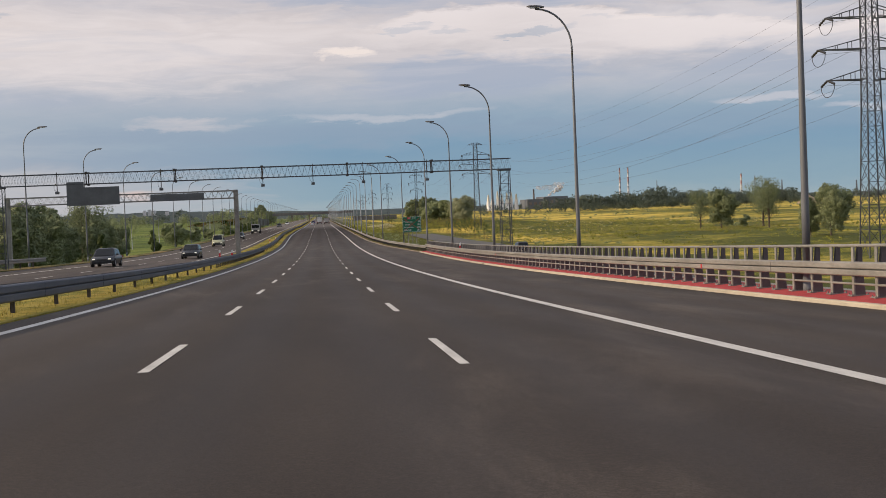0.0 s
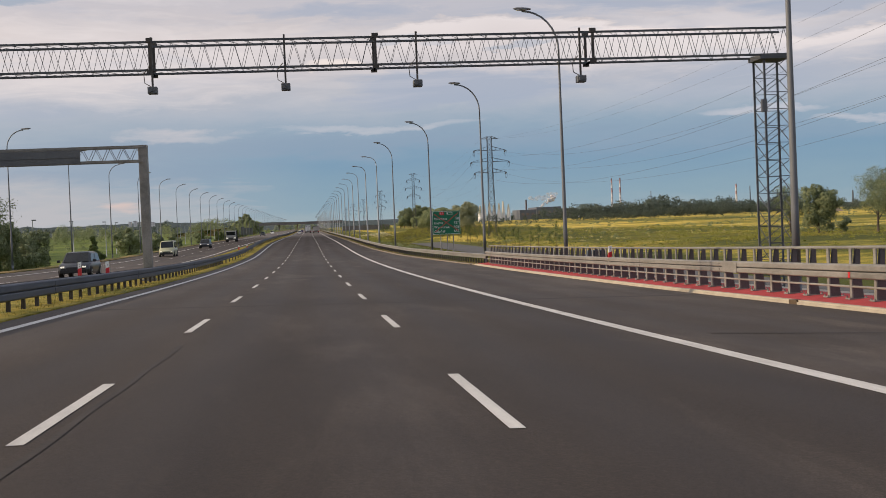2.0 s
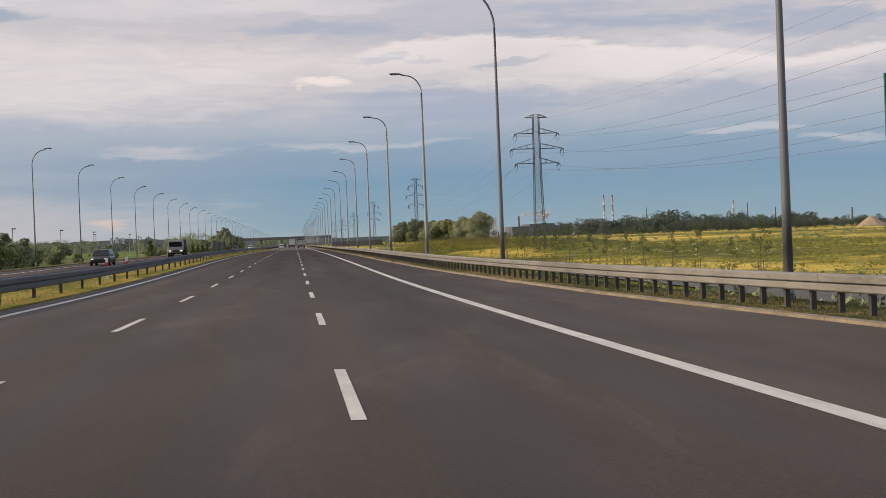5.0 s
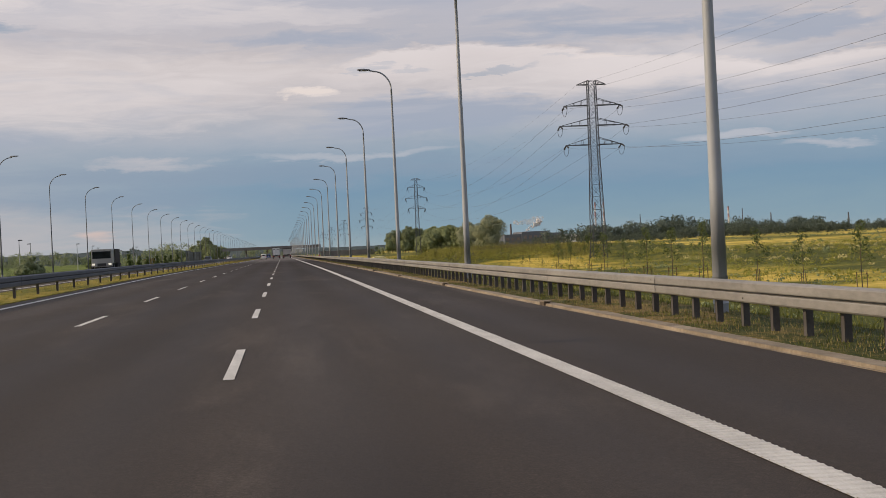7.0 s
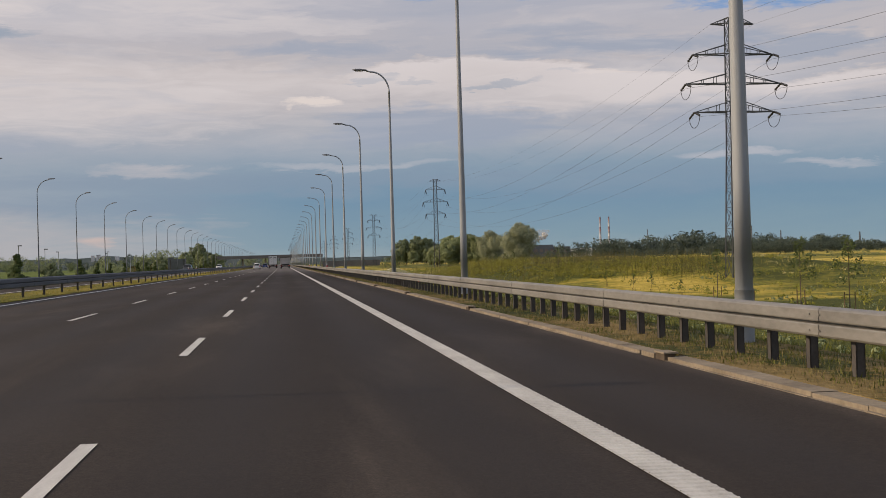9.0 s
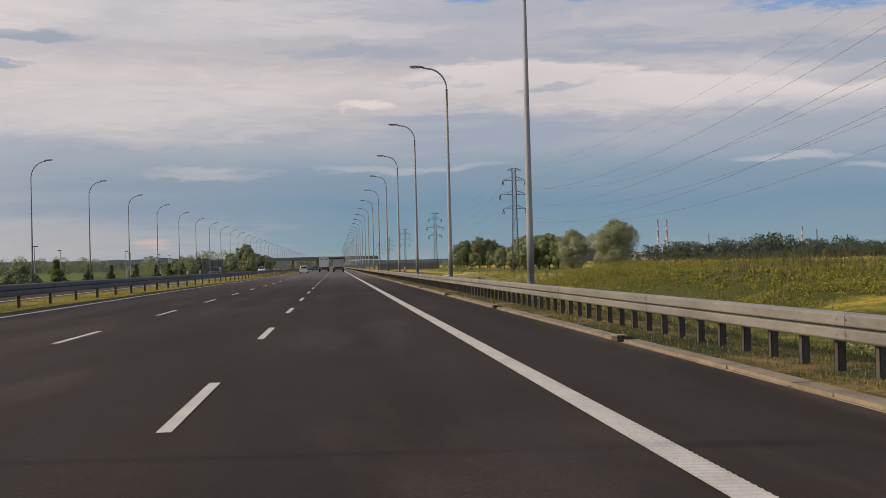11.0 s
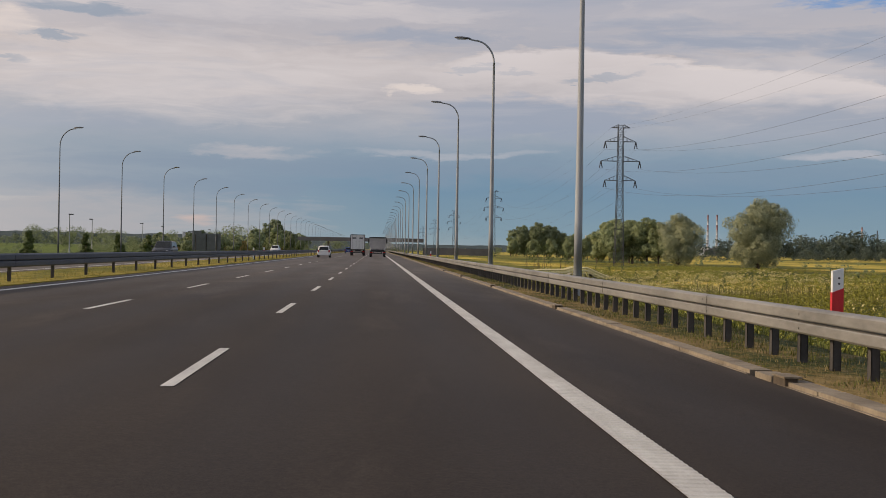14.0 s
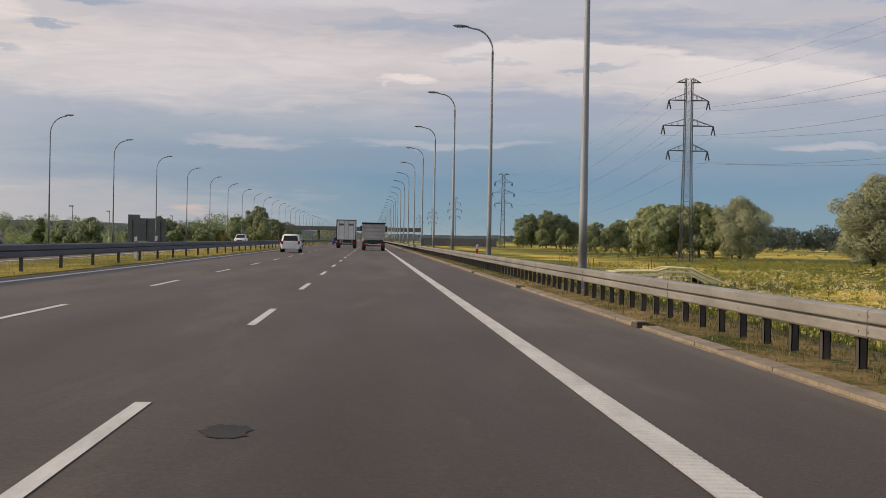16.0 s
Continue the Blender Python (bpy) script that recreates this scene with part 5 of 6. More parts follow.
    part("grille", bm, DARK_PLASTIC, c)
    for s in (-1, 1):
        bm = bmesh.new()
        x = s * hw * 0.80
        if hatch or van:
            box(bm, x - 0.09, x + 0.09, tail - 0.03, tail + 0.12, belt * 0.74, belt * 1.05, 0.025)
        else:
            box(bm, x - 0.17, x + 0.14, tail - 0.03, tail + 0.12, belt * 0.76, belt * 0.93, 0.02)
        part("tail_light", bm, TAIL_RED, c, "red tail light")
        bm = bmesh.new()
        x = s * hw * 0.66
        box(bm, x - 0.095, x + 0.095, nose - 0.17, nose + 0.005, 0.56, 0.645, 0.03)
        part("headlight", bm, HEADLIGHT if lights_on else CHROME, c, "lit headlight" if lights_on else "clear headlight")
        bm = bmesh.new()
        box(bm, s * (hw + 0.10) - 0.09, s * (hw + 0.10) + 0.09, base_f - 0.28, base_f - 0.16, belt - 0.02, belt + 0.13, 0.03)
        part("mirror", bm, DARK_PLASTIC, c)
    return c


def on_road(x, y, turn=0.0):
    dz = math.degrees(math.atan((road_z(x, y + 1) - road_z(x, y - 1)) / 2))
    return Matrix.Translation((x, y, road_z(x, y) + 0.006)) @ pose(0, 0, 0, 0, 0, turn) @ pose(0, 0, 0, dz if abs(turn) < 90 else -dz, 0, 0)


car("hatchback", "small white hatchback driving in the overtaking lane", on_road(-8.3, 553, 0.8), WHITE_PAINT, 3.6, 1.64, 1.47)
car("estate_car", "dark blue car driving far ahead in the middle lane", on_road(-8.4, 690), BLUE_PAINT, 4.5, 1.78, 1.46)
car("saloon", "black saloon with lit headlights on the opposite carriageway", on_road(-21.3, 108, 180), BLACK_PAINT, 4.4, 1.78, 1.42, False, lights_on=True)
car("saloon", "black hatchback with lit headlights on the opposite carriageway", on_road(-17.9, 137, 180), BLACK_PAINT, 4.2, 1.76, 1.45, True, lights_on=True)
car("minivan", "beige delivery minivan coming along the opposite carriageway", on_road(-21.4, 212, 180), BEIGE_PAINT, 4.4, 1.8, 1.85, True, True, True, 0.2)
car("saloon", "dark grey car coming along the opposite carriageway", on_road(-21.3, 263, 180), BLACK_PAINT, 4.3, 1.76, 1.45, True, lights_on=True)
car("saloon", "white car far off on the opposite carriageway", on_road(-21.6, 640, 180), WHITE_PAINT, 4.3, 1.76, 1.45, False)
car("estate_car", "black estate car on the opposite carriageway", on_road(-21.5, 515, 180), BLACK_PAINT, 4.6, 1.8, 1.5)
car("estate_car", "black car on the service road below the embankment", Matrix.Translation((23.6, 186, land_z(23.6, 186) + 0.13)), BLACK_PAINT, 4.3, 1.76, 1.45)


def lorry_chassis(t, L, z=1.0, axles=(0.6, 1.95)):
    bm = bmesh.new()
    box(bm, -0.45, 0.45, 0.05, L, 0.72, 0.98)
    part("chassis", bm, DARK_PLASTIC, t)
    for y in (*axles, L - 0.9):
        for x in (-1.05, 1.05):
            wheel_parts(t, x, y, 0.5, 0.34)
    bm = bmesh.new()
    box(bm, -1.1, 1.1, -0.02, 0.08, 0.45, 0.58)
    for x in (-0.6, 0.6):
        box(bm, x - 0.05, x + 0.05, 0.0, 0.1, 0.55, 0.95)
    part("underrun_bar", bm, DARK_PLASTIC, t)
    for s in (-1, 1):
        bm = bmesh.new()
        box(bm, s * 0.95 - 0.2, s * 0.95 + 0.2, -0.05, 0.0, 0.62, 0.76, 0.01)
        part("tail_light", bm, TAIL_RED, t, "red tail light")
        bm = bmesh.new()
        box(bm, s * 1.02 - 0.2, s * 1.02 + 0.2, 0.05, 0.08, 0.2, 0.75)
        part("mud_flap", bm, BLACK, t)


def tipper(m):
    t = thing("tipper_lorry", "grey tipper lorry with a ribbed steel body in the slow lane", "lorry", m)
    lorry_chassis(t, 8.0)
    bm = bmesh.new()
    loft(bm, [[(-0.9, y, 1.15), (-1.24, y, 1.6), (-1.25, y, 2.85), (1.25, y, 2.85), (1.24, y, 1.6), (0.9, y, 1.15)] for y in (0.1, 5.4)])
    tub = part("tipper_body", bm, GREY_TUB, t)
    bm = bmesh.new()
    for z in (1.35, 1.75, 2.15, 2.55):
        box(bm, -1.2 + (0.2 if z < 1.5 else 0), 1.2 - (0.2 if z < 1.5 else 0), 0.02, 0.1, z - 0.05, z + 0.05)
    for x in (-1.2, 1.2):
        box(bm, x - 0.05, x + 0.05, 0.0, 0.1, 1.55, 2.95)
    part("tailgate_ribs", bm, GREY_TUB, tub)
    bm = bmesh.new()
    box(bm, -1.28, 1.28, -0.02, 5.5, 2.86, 3.02, 0.03)
    part("top_cover", bm, TAR, t, "dark rolled cover")
    bm = bmesh.new()
    box(bm, -1.0, 1.0, 0.0, 0.12, 0.8, 1.14)
    part("tail_panel", bm, DARK_PLASTIC, t)
    bm = bmesh.new()
    box(bm, -1.22, 1.22, 5.8, 7.9, 0.7, 2.9, 0.08)
    cab = part("cab", bm, WHITE_PAINT, t)
    bm = bmesh.new()
    box(bm, -1.05, 1.05, 7.88, 7.93, 1.7, 2.6)
    part("windscreen", bm, GLASS, cab)
    for s in (-1, 1):
        bm = bmesh.new()
        box(bm, s * 1.42 - 0.1, s * 1.42 + 0.1, 7.6, 7.7, 2.1, 2.75, 0.02)
        bar(bm, (s * 1.2, 7.65, 2.6), (s * 1.42, 7.65, 2.6), 0.04)
        part("mirror", bm, DARK_PLASTIC, cab)


def box_lorry(m):
    t = thing("box_lorry", "white box lorry with closed rear doors ahead in the middle lane", "lorry", m)
    lorry_chassis(t, 8.6, axles=(1.2, 2.5))
    bm = bmesh.new()
    box(bm, -1.2, 1.2, 0.1, 6.6, 1.02, 3.55, 0.03)
    part("box_body", bm, BOX_WHITE, t)
    bm = bmesh.new()
    for x in (-1.2, 1.2):
        box(bm, x - 0.05, x + 0.05, 0.04, 0.11, 1.0, 3.56)
    for z in (1.03, 3.54):
        box(bm, -1.2, 1.2, 0.04, 0.11, z - 0.05, z + 0.05)
    part("door_frame", bm, TAR, t, "dark frame")
    for s in (-1, 1):
        bm = bmesh.new()
        box(bm, min(s * 0.01, s * 1.14), max(s * 0.01, s * 1.14), 0.06, 0.1, 1.1, 3.46, 0.01)
        d = part("rear_door", bm, BOX_WHITE, t)
        bm = bmesh.new()
        for u in (0.25, 0.9):
            bar(bm, (s * u, 0.04, 1.1), (s * u, 0.04, 3.46), 0.035)
        part("lock_rod", bm, ZINC, d)
        bm = bmesh.new()
        box(bm, s * 0.6 - 0.3, s * 0.6 + 0.3, 0.052, 0.057, 2.85, 3.1)
        part("lettering_bar", bm, BACK_GREY, d)
    bm = bmesh.new()
    box(bm, -1.15, 1.15, 6.8, 8.5, 0.6, 2.8, 0.1)
    part("cab", bm, WHITE_PAINT, t)


tipper(on_road(-1.6, 585))
box_lorry(on_road(-5.0, 607))


def pickup_lorry(m):
    t = thing("lorry", "dark lorry with lit headlights on the opposite carriageway", "lorry", m)
    lorry_chassis(t, 6.4)
    bm = bmesh.new()
    box(bm, -1.1, 1.1, 0.1, 4.2, 1.0, 2.5, 0.04)
    part("load_body", bm, TAR, t, "dark tarpaulin body")
    bm = bmesh.new()
    box(bm, -1.08, 1.08, 4.5, 6.3, 0.6, 2.5, 0.1)
    cab = part("cab", bm, SILVER_PAINT, t)
    bm = bmesh.new()
    box(bm, -0.95, 0.95, 6.29, 6.33, 1.5, 2.25)
    part("windscreen", bm, GLASS, cab)
    for s in (-1, 1):
        bm = bmesh.new()
        box(bm, s * 0.85 - 0.15, s * 0.85 + 0.15, 6.3, 6.36, 0.8, 0.98, 0.02)
        part("headlight", bm, HEADLIGHT, t, "lit headlight")


pickup_lorry(on_road(-22.0, 345, 180))


# ---- trees and bushes ----
def leaf_cloud(rnd, blobs, count, size, squash=1.0):
    """Leaf sprays: small bent quads spread over the outer shells of several blobs (centre, radius)."""
    verts, faces = [], []
    total = sum(r * r for _, r in blobs)
    for c, r in blobs:
        for _ in range(int(count * r * r / total)):
            d = Vector((rnd.gauss(0, 1), rnd.gauss(0, 1), rnd.gauss(0, 1) + 0.15)).normalized()
            k = r * (0.72 + 0.33 * rnd.random() ** 0.6)
            lump = 1 + 0.34 * noise.noise(d * 2.3 + Vector(c))
            p = Vector(c) + Vector((d.x * k * lump, d.y * k * lump, d.z * k * lump * squash))
            n = (d + Vector((rnd.gauss(0, 0.27), rnd.gauss(0, 0.27), rnd.gauss(0, 0.27)))).normalized()
            u = n.orthogonal().normalized()
            u.rotate(Matrix.Rotation(rnd.random() * 6.28, 3, n))
            v = n.cross(u)
            s = size * rnd.uniform(0.6, 1.4)
            b = len(verts)
            verts += [p - u * s, p + v * s * 0.55 - n * s * 0.15, p + u * s, p - v * s * 0.55 - n * s * 0.15]
            faces.append((b, b + 1, b + 2, b + 3))
    return verts, faces


def tree(m, seed, height, spread, trunk_h, leaf, label, name="tree", count=4200, size=0.30, blobs=11, limbs=6, squash=0.9, conical=False, group=""):
    """A tapered trunk with limbs and a crown of leaf sprays in uneven lobes."""
    rnd = random.Random(seed)
    t = thing(name, label, "bush" if name == "bush" else "tree", m, group)
    r0 = 0.03 + height * 0.018
    bm = bmesh.new()
    lean = Vector((rnd.uniform(-0.04, 0.04), rnd.uniform(-0.04, 0.04), 1))
    pts = [lean * (height * 0.85 * k / 7) + Vector((rnd.gauss(0, 0.02), rnd.gauss(0, 0.02), 0)) * height * 0.3 * (k > 0) for k in range(8)]
    pts[0].z = -0.3
    tube(bm, pts, [r0 * (1 - 0.85 * k / 7) for k in range(8)], 7)
    lobes = []
    for i in range(blobs):
        u = i / max(1, blobs - 1)
        z = trunk_h + (height - trunk_h) * (0.12 + 0.80 * u)
        wide = spread * (1 - 0.95 * u if conical else math.sin(math.pi * (0.2 + 0.62 * u)))
        a = rnd.random() * 6.28
        rr = wide * rnd.uniform(0.25, 0.62) if i < blobs - 1 else 0
        rad = max(0.2 * spread, wide * rnd.uniform(0.34, 0.52)) * (0.95 if conical else 1)
        lobes.append(((rr * math.cos(a), rr * math.sin(a), z), rad))
    # boughs that break the outline
    for (cx, cy, cz), rad in list(lobes):
        for _ in range(4):
            d = Vector((rnd.gauss(0, 1), rnd.gauss(0, 1), rnd.gauss(0.2, 0.8))).normalized() * rad * rnd.uniform(0.75, 1.15)
            lobes.append(((cx + d.x, cy + d.y, max(cz + d.z * squash, 0.3 + trunk_h * 0.5)), rad * rnd.uniform(0.28, 0.5)))
    for i in range(limbs):
        c, r = lobes[i % len(lobes)]
        z0 = max(trunk_h * 0.7, c[2] - height * 0.22)
        tube(bm, [(0, 0, z0), (c[0] * 0.5, c[1] * 0.5, (z0 + c[2]) / 2 + 0.05 * height), c], [r0 * 0.4, r0 * 0.25, r0 * 0.08], 5)
    part("trunk", bm, BARK, t)
    v, f = leaf_cloud(rnd, lobes, count, size, squash)
    part("crown", shape("crown", v, f, leaf), None, t)
    return t


def ground_at(x, y, turn=0.0, s=1.0):
    return pose(x, y, land_z(x, y) - 0.05, 0, 0, turn) @ Matrix.Diagonal((s, s, s, 1))


CONES = []
willow = tree(ground_at(67.7, 618), 3, 12.8, 6.2, 0.1, LEAF_WILLOW, "round silvery-green willow standing alone in the field", count=52000, size=0.13, blobs=19, limbs=8)
broad = tree(ground_at(66, 702, 20), 5, 11.5, 5.4, 1.0, LEAF, "dense green broadleaf tree at the edge of the field", count=12500, size=0.25, blobs=16)
dark_tree = tree(ground_at(-37.5, 150), 7, 8.2, 4.2, 0.8, LEAF_DARK, "dense dark green tree behind the opposite carriageway", count=16000, size=0.155, blobs=14)
young = tree(ground_at(72, 254, 0, 1.22), 9, 6.6, 3.1, 1.7, LEAF_DARK, "young slender tree with an airy crown in the field", count=6500, size=0.075, blobs=15, limbs=14)
bush = tree(ground_at(-34, 640), 11, 2.7, 1.35, 0.1, LEAF_DARK, "leafy green bush behind the opposite lamps", "bush", 4200, 0.095, 9, 4)
cone = tree(ground_at(-34, 515), 13, 3.5, 1.5, 0.1, LEAF_SAPLING, "cone-shaped green bush behind the opposite lamps", "bush", 9000, 0.085, 12, 3, conical=True)
for _y, _s in ((460, 1.12), (478, 0.98), (493.5, 0.95), (537, 1.0), (554, 1.03), (574, 1.08)):
    CONES.append((-34, _y, _s))


def again(ob, x, y, turn, s, label=""):
    c = copy_thing(ob, pose(0, 0, 0))
    c.matrix_basis = ground_at(x, y, turn) @ Matrix.Diagonal((s, s, s * 1.0, 1))
    if label:
        c["label"] = label
    return c


_r = random.Random(21)
for x, y, s in CONES:
    again(cone, x, y, _r.random() * 360, s)
again(willow, 71.8, 693, 140, 0.97, "silvery-green willow in a clump at the field's edge")
for x, y, s in ((54.5, 708, 0.68), (58, 704, 0.8), (60.5, 715, 1.0), (63.5, 708, 0.95), (68.5, 700, 0.9), (76, 712, 0.8), (63, 735, 1.0), (71, 742, 1.05), (67, 728, 1.0)):
    again(broad, x, y, _r.random() * 360, s)
for x, y, s in ((72, 850, 0.85), (75.5, 842, 0.75), (79, 846, 0.92), (83, 850, 0.85), (86, 855, 0.95), (92, 862, 1.1), (98, 858, 1.15), (68.5, 842, 0.6)):
    again(broad, x, y, _r.random() * 360, s)
for x, y, s in ((73, 1050, 1.3), (78, 1055, 1.5), (84, 1046, 1.65), (90, 1052, 1.55), (95, 1052, 1.35), (99, 1055, 1.05), (69, 1040, 0.9), (80, 1030, 0.8), (88, 1028, 0.85)):
    again(dark_tree if s > 1.2 else broad, x, y, _r.random() * 360, s * (1.3 if s > 1.2 else 1), "dark green broadleaf tree in a distant clump")
for x, y, s in ((80, 240, 1.45), (78.5, 233, 1.3)):
    again(young, x, y, _r.random() * 360, s, "tall airy tree with a thin trunk in the field")
for x, y, s in ((75, 250, 0.90), (66, 184, 0.64), (67.8, 181, 0.86)):
    again(dark_tree, x, y, _r.random() * 360, s, "dense dark green tree standing in the field")
again(bush, 82, 256, 30, 1.0, "low green bush in the field")
# behind the opposite carriageway
for x, y, s in ((-41, 139, 0.9), (-37, 161, 0.8), (-42, 170, 0.95), (-39, 182, 0.62), (-47, 150, 1.0), (-43, 205, 0.6), (-38, 219, 0.62), (-41, 213, 0.66), (-39, 122, 1.0), (-37, 190, 0.7), (-37.5, 203, 0.72), (-44, 192, 1.0), (-48, 175, 1.15), (-50, 205, 1.0), (-38, 172, 0.75)):
    again(dark_tree, x, y, _r.random() * 360, s)
again(young, -38.5, 196, 10, 1.45, "tall airy willow behind the opposite carriageway")
again(young, -40.5, 200, 100, 1.35, "tall airy willow behind the opposite carriageway")
for x, y, s in ((-36, 186, 1.2), (-36.5, 207, 1.3), (-38, 260, 1.2), (-38, 294, 1.7), (-39, 303, 2.0), (-38, 312, 1.8), (-37, 324, 1.6), (-44, 336, 1.6), (-38, 345, 1.0), (-36, 372, 1.1), (-40, 395, 1.5), (-36, 420, 1.3),
                (-37, 447, 1.0), (-41, 470, 1.4), (-35, 594, 1.1), (-39, 606, 1.5), (-44, 640, 1.9), (-41, 660, 2.0), (-38, 690, 1.8), (-46, 705, 2.4), (-40, 730, 2.0)):
    again(bush if _r.random() < 0.6 or s > 1.4 else cone, x + _r.uniform(-1, 1), y, _r.random() * 360, s * 1.05)
for i in range(22):
    y = 800 + 21 * i
    s = lerp_table(y, ((800, 0.42), (880, 0.6), (940, 0.85), (985, 1.28), (1040, 1.15), (1110, 0.95), (1260, 0.8))) * _r.uniform(0.85, 1.12)
    again(broad if i % 3 else dark_tree, -49 - 2.2 * (i % 4), y + _r.uniform(-6, 6), _r.random() * 360, s * (1 if i % 3 else 1.35), "green tree in a row beside the motorway")


# ---- staked saplings in a row ----
def sapling(m, seed, h):
    t = thing("sapling", "thin young tree tied to two wooden stakes", "sapling", m, "row of saplings along the service road")
    rnd = random.Random(seed)
    bm = bmesh.new()
    tube(bm, [(0, 0, -0.2), (0.02, 0, h * 0.5), (0, 0.02, h)], [0.04, 0.028, 0.008], 6)
    lobes = []
    for k in range(9):
        z = h * (0.42 + 0.54 * k / 8)
        a = rnd.random() * 6.28
        w = (0.95 if k < 5 else 0.35) * (1 - 0.06 * k)
        tip = (w * math.cos(a), w * math.sin(a), z + 0.35)
        tube(bm, [(0, 0, z), tip], [0.014, 0.005], 4)
        lobes.append((Vector(tip) * 0.85 + Vector((0, 0, z * 0.15)), 0.36))
    part("trunk", bm, BARK, t)
    v, f = leaf_cloud(rnd, lobes, 400, 0.085)
    part("crown", shape("crown", v, f, LEAF_SAPLING), None, t)
    for x in (-0.35, 0.35):
        bm = bmesh.new()
        tube(bm, [(x, 0, -0.3), (x, 0, 1.25)], 0.035, 6)
        part("stake", bm, STAKE, t, "wooden stake")
    bm = bmesh.new()
    bar(bm, (-0.4, 0, 1.1), (0.4, 0, 1.1), 0.07, 0.03)
    part("tie_bar", bm, STAKE, t)
    return t


SAPS = [sapling(ground_at(30, 298.3), 31, 4.7), sapling(ground_at(30, 306), 32, 4.2), sapling(ground_at(30, 313.2), 33, 4.4)]
y, k = 321.0, 0
while y < 660:
    again(SAPS[k % 3], 30 + _r.uniform(-0.4, 0.4), y, _r.random() * 360, _r.uniform(0.7, 1.05) * (0.42 if 355 < y < 590 else 1.0))
    y += 7.3 if y < 470 else 9.0
    k += 1
for k in range(8):
    again(SAPS[k % 3], 30 + _r.uniform(-0.4, 0.4), 235 + 7.4 * k, _r.random() * 360, _r.uniform(0.6, 0.9))


# ---- service road and field bridge ----
def service_road():
    ys = steps(30, 360, 5)
    verts, faces = [], []
    for y in ys:
        for x in (19.5, 23.5, 27.0):
            verts.append((x, y, max(land_z(x, y), -2.3) + 0.12))
    for i in range(len(ys) - 1):
        for c in range(2):
            k = i * 3 + c
            faces.append((k, k + 1, k + 4, k + 3))
    tagged(new("service_road", shape("service_road", verts, faces, plain("pale_asphalt", (0.07, 0.068, 0.064), (0.11, 0.106, 0.10), 0.6, 0.85))),
           "pale worn service road below the embankment", "road", kind="structure")


service_road()


def culvert_rail():
    g = thing("culvert_railing", "yellow painted railing of a small arched culvert in the grass", "railing")
    yellow = plain("yellow_paint", (0.66, 0.58, 0.28), (0.80, 0.72, 0.42), 2.0, 0.6)
    y0 = 558.0

    def hump(x):
        return lerp_table(x, ((16, -1.6), (20, -1.12), (23.4, -1.05), (23.6, -0.72), (26.2, -0.80), (26.6, -1.1), (30.2, -2.5), (32, -2.7))) - 0.9

    for dy in (0.0, 2.4):
        for dz in (0.52, 0.9):
            bm = bmesh.new()
            tube(bm, [(x, y0 + dy, hump(x) + dz) for x in [16.5 + 0.5 * k for k in range(29)]], 0.11, 6)
            part("rail", bm, yellow, g)
        for k in range(23):
            x = 17 + 0.6 * k
            bm = bmesh.new()
            bar(bm, (x, y0 + dy, -2.6), (x, y0 + dy, hump(x) + 0.9), 0.13)
            part("post", bm, yellow, g)
    bm = bmesh.new()
    loft(bm, [[(16 + 0.6 * k, y0 + d, hump(16 + 0.6 * k) + 0.15) for k in range(27)] for d in (-0.3, 2.7)], False)
    part("deck", bm, PALE_CONCRETE, g)


culvert_rail()


# ---- signs and small lamps beyond the opposite carriageway ----
def big_sign_back():
    s = thing("road_sign", "large dark grey road sign on posts, seen from behind", "road sign", pose(0, 623, 0))
    bm = bmesh.new()
    box(bm, -35.25, -30.1, -0.03, 0.03, 0.35, 3.5)
    box(bm, -35.25, -33.6, -0.03, 0.03, 3.502, 3.98)
    for z in (0.8, 1.5, 2.2, 2.9):
        box(bm, -35.2, -30.15, -0.08, -0.031, z - 0.04, z + 0.04)
    part("board", bm, BACK_GREY, s)
    for x in (-34.6, -32.7, -30.8):
        bm = bmesh.new()
        tube(bm, [(x, -0.12, -2.2), (x, -0.12, 3.3)], 0.07, 8)
        part("post", bm, ZINC_DARK, s)


big_sign_back()


def small_lamp(m):
    s = thing("park_lamp", "low grey lamp post on the side road behind the bushes", "street lamp", m, "low lamps on the side road")
    bm = bmesh.new()
    tube(bm, [(0, 0, -0.3), (0, 0, 7.2)], [0.09, 0.05], 8)
    part("pole", bm, POLE_GREY, s)
    bm = bmesh.new()
    box(bm, -0.55, 0.12, -0.1, 0.1, 7.15, 7.33, 0.03)
    part("lantern", bm, LAMP_GREY, s)
    return s


_small = small_lamp(ground_at(-49.3, 650))
for y in (260, 290, 322, 352, 384, 416, 450, 480, 512, 545, 580, 615, 690, 730):
    again(_small, -49.3 + 3 * math.sin(y), y, 180 * (y % 4 == 0), 1.0)


# ---- overpass at the far end ----
BRIDGE = plain("weathered_bridge", (0.14, 0.128, 0.122), (0.20, 0.185, 0.175), 0.2, 0.85)


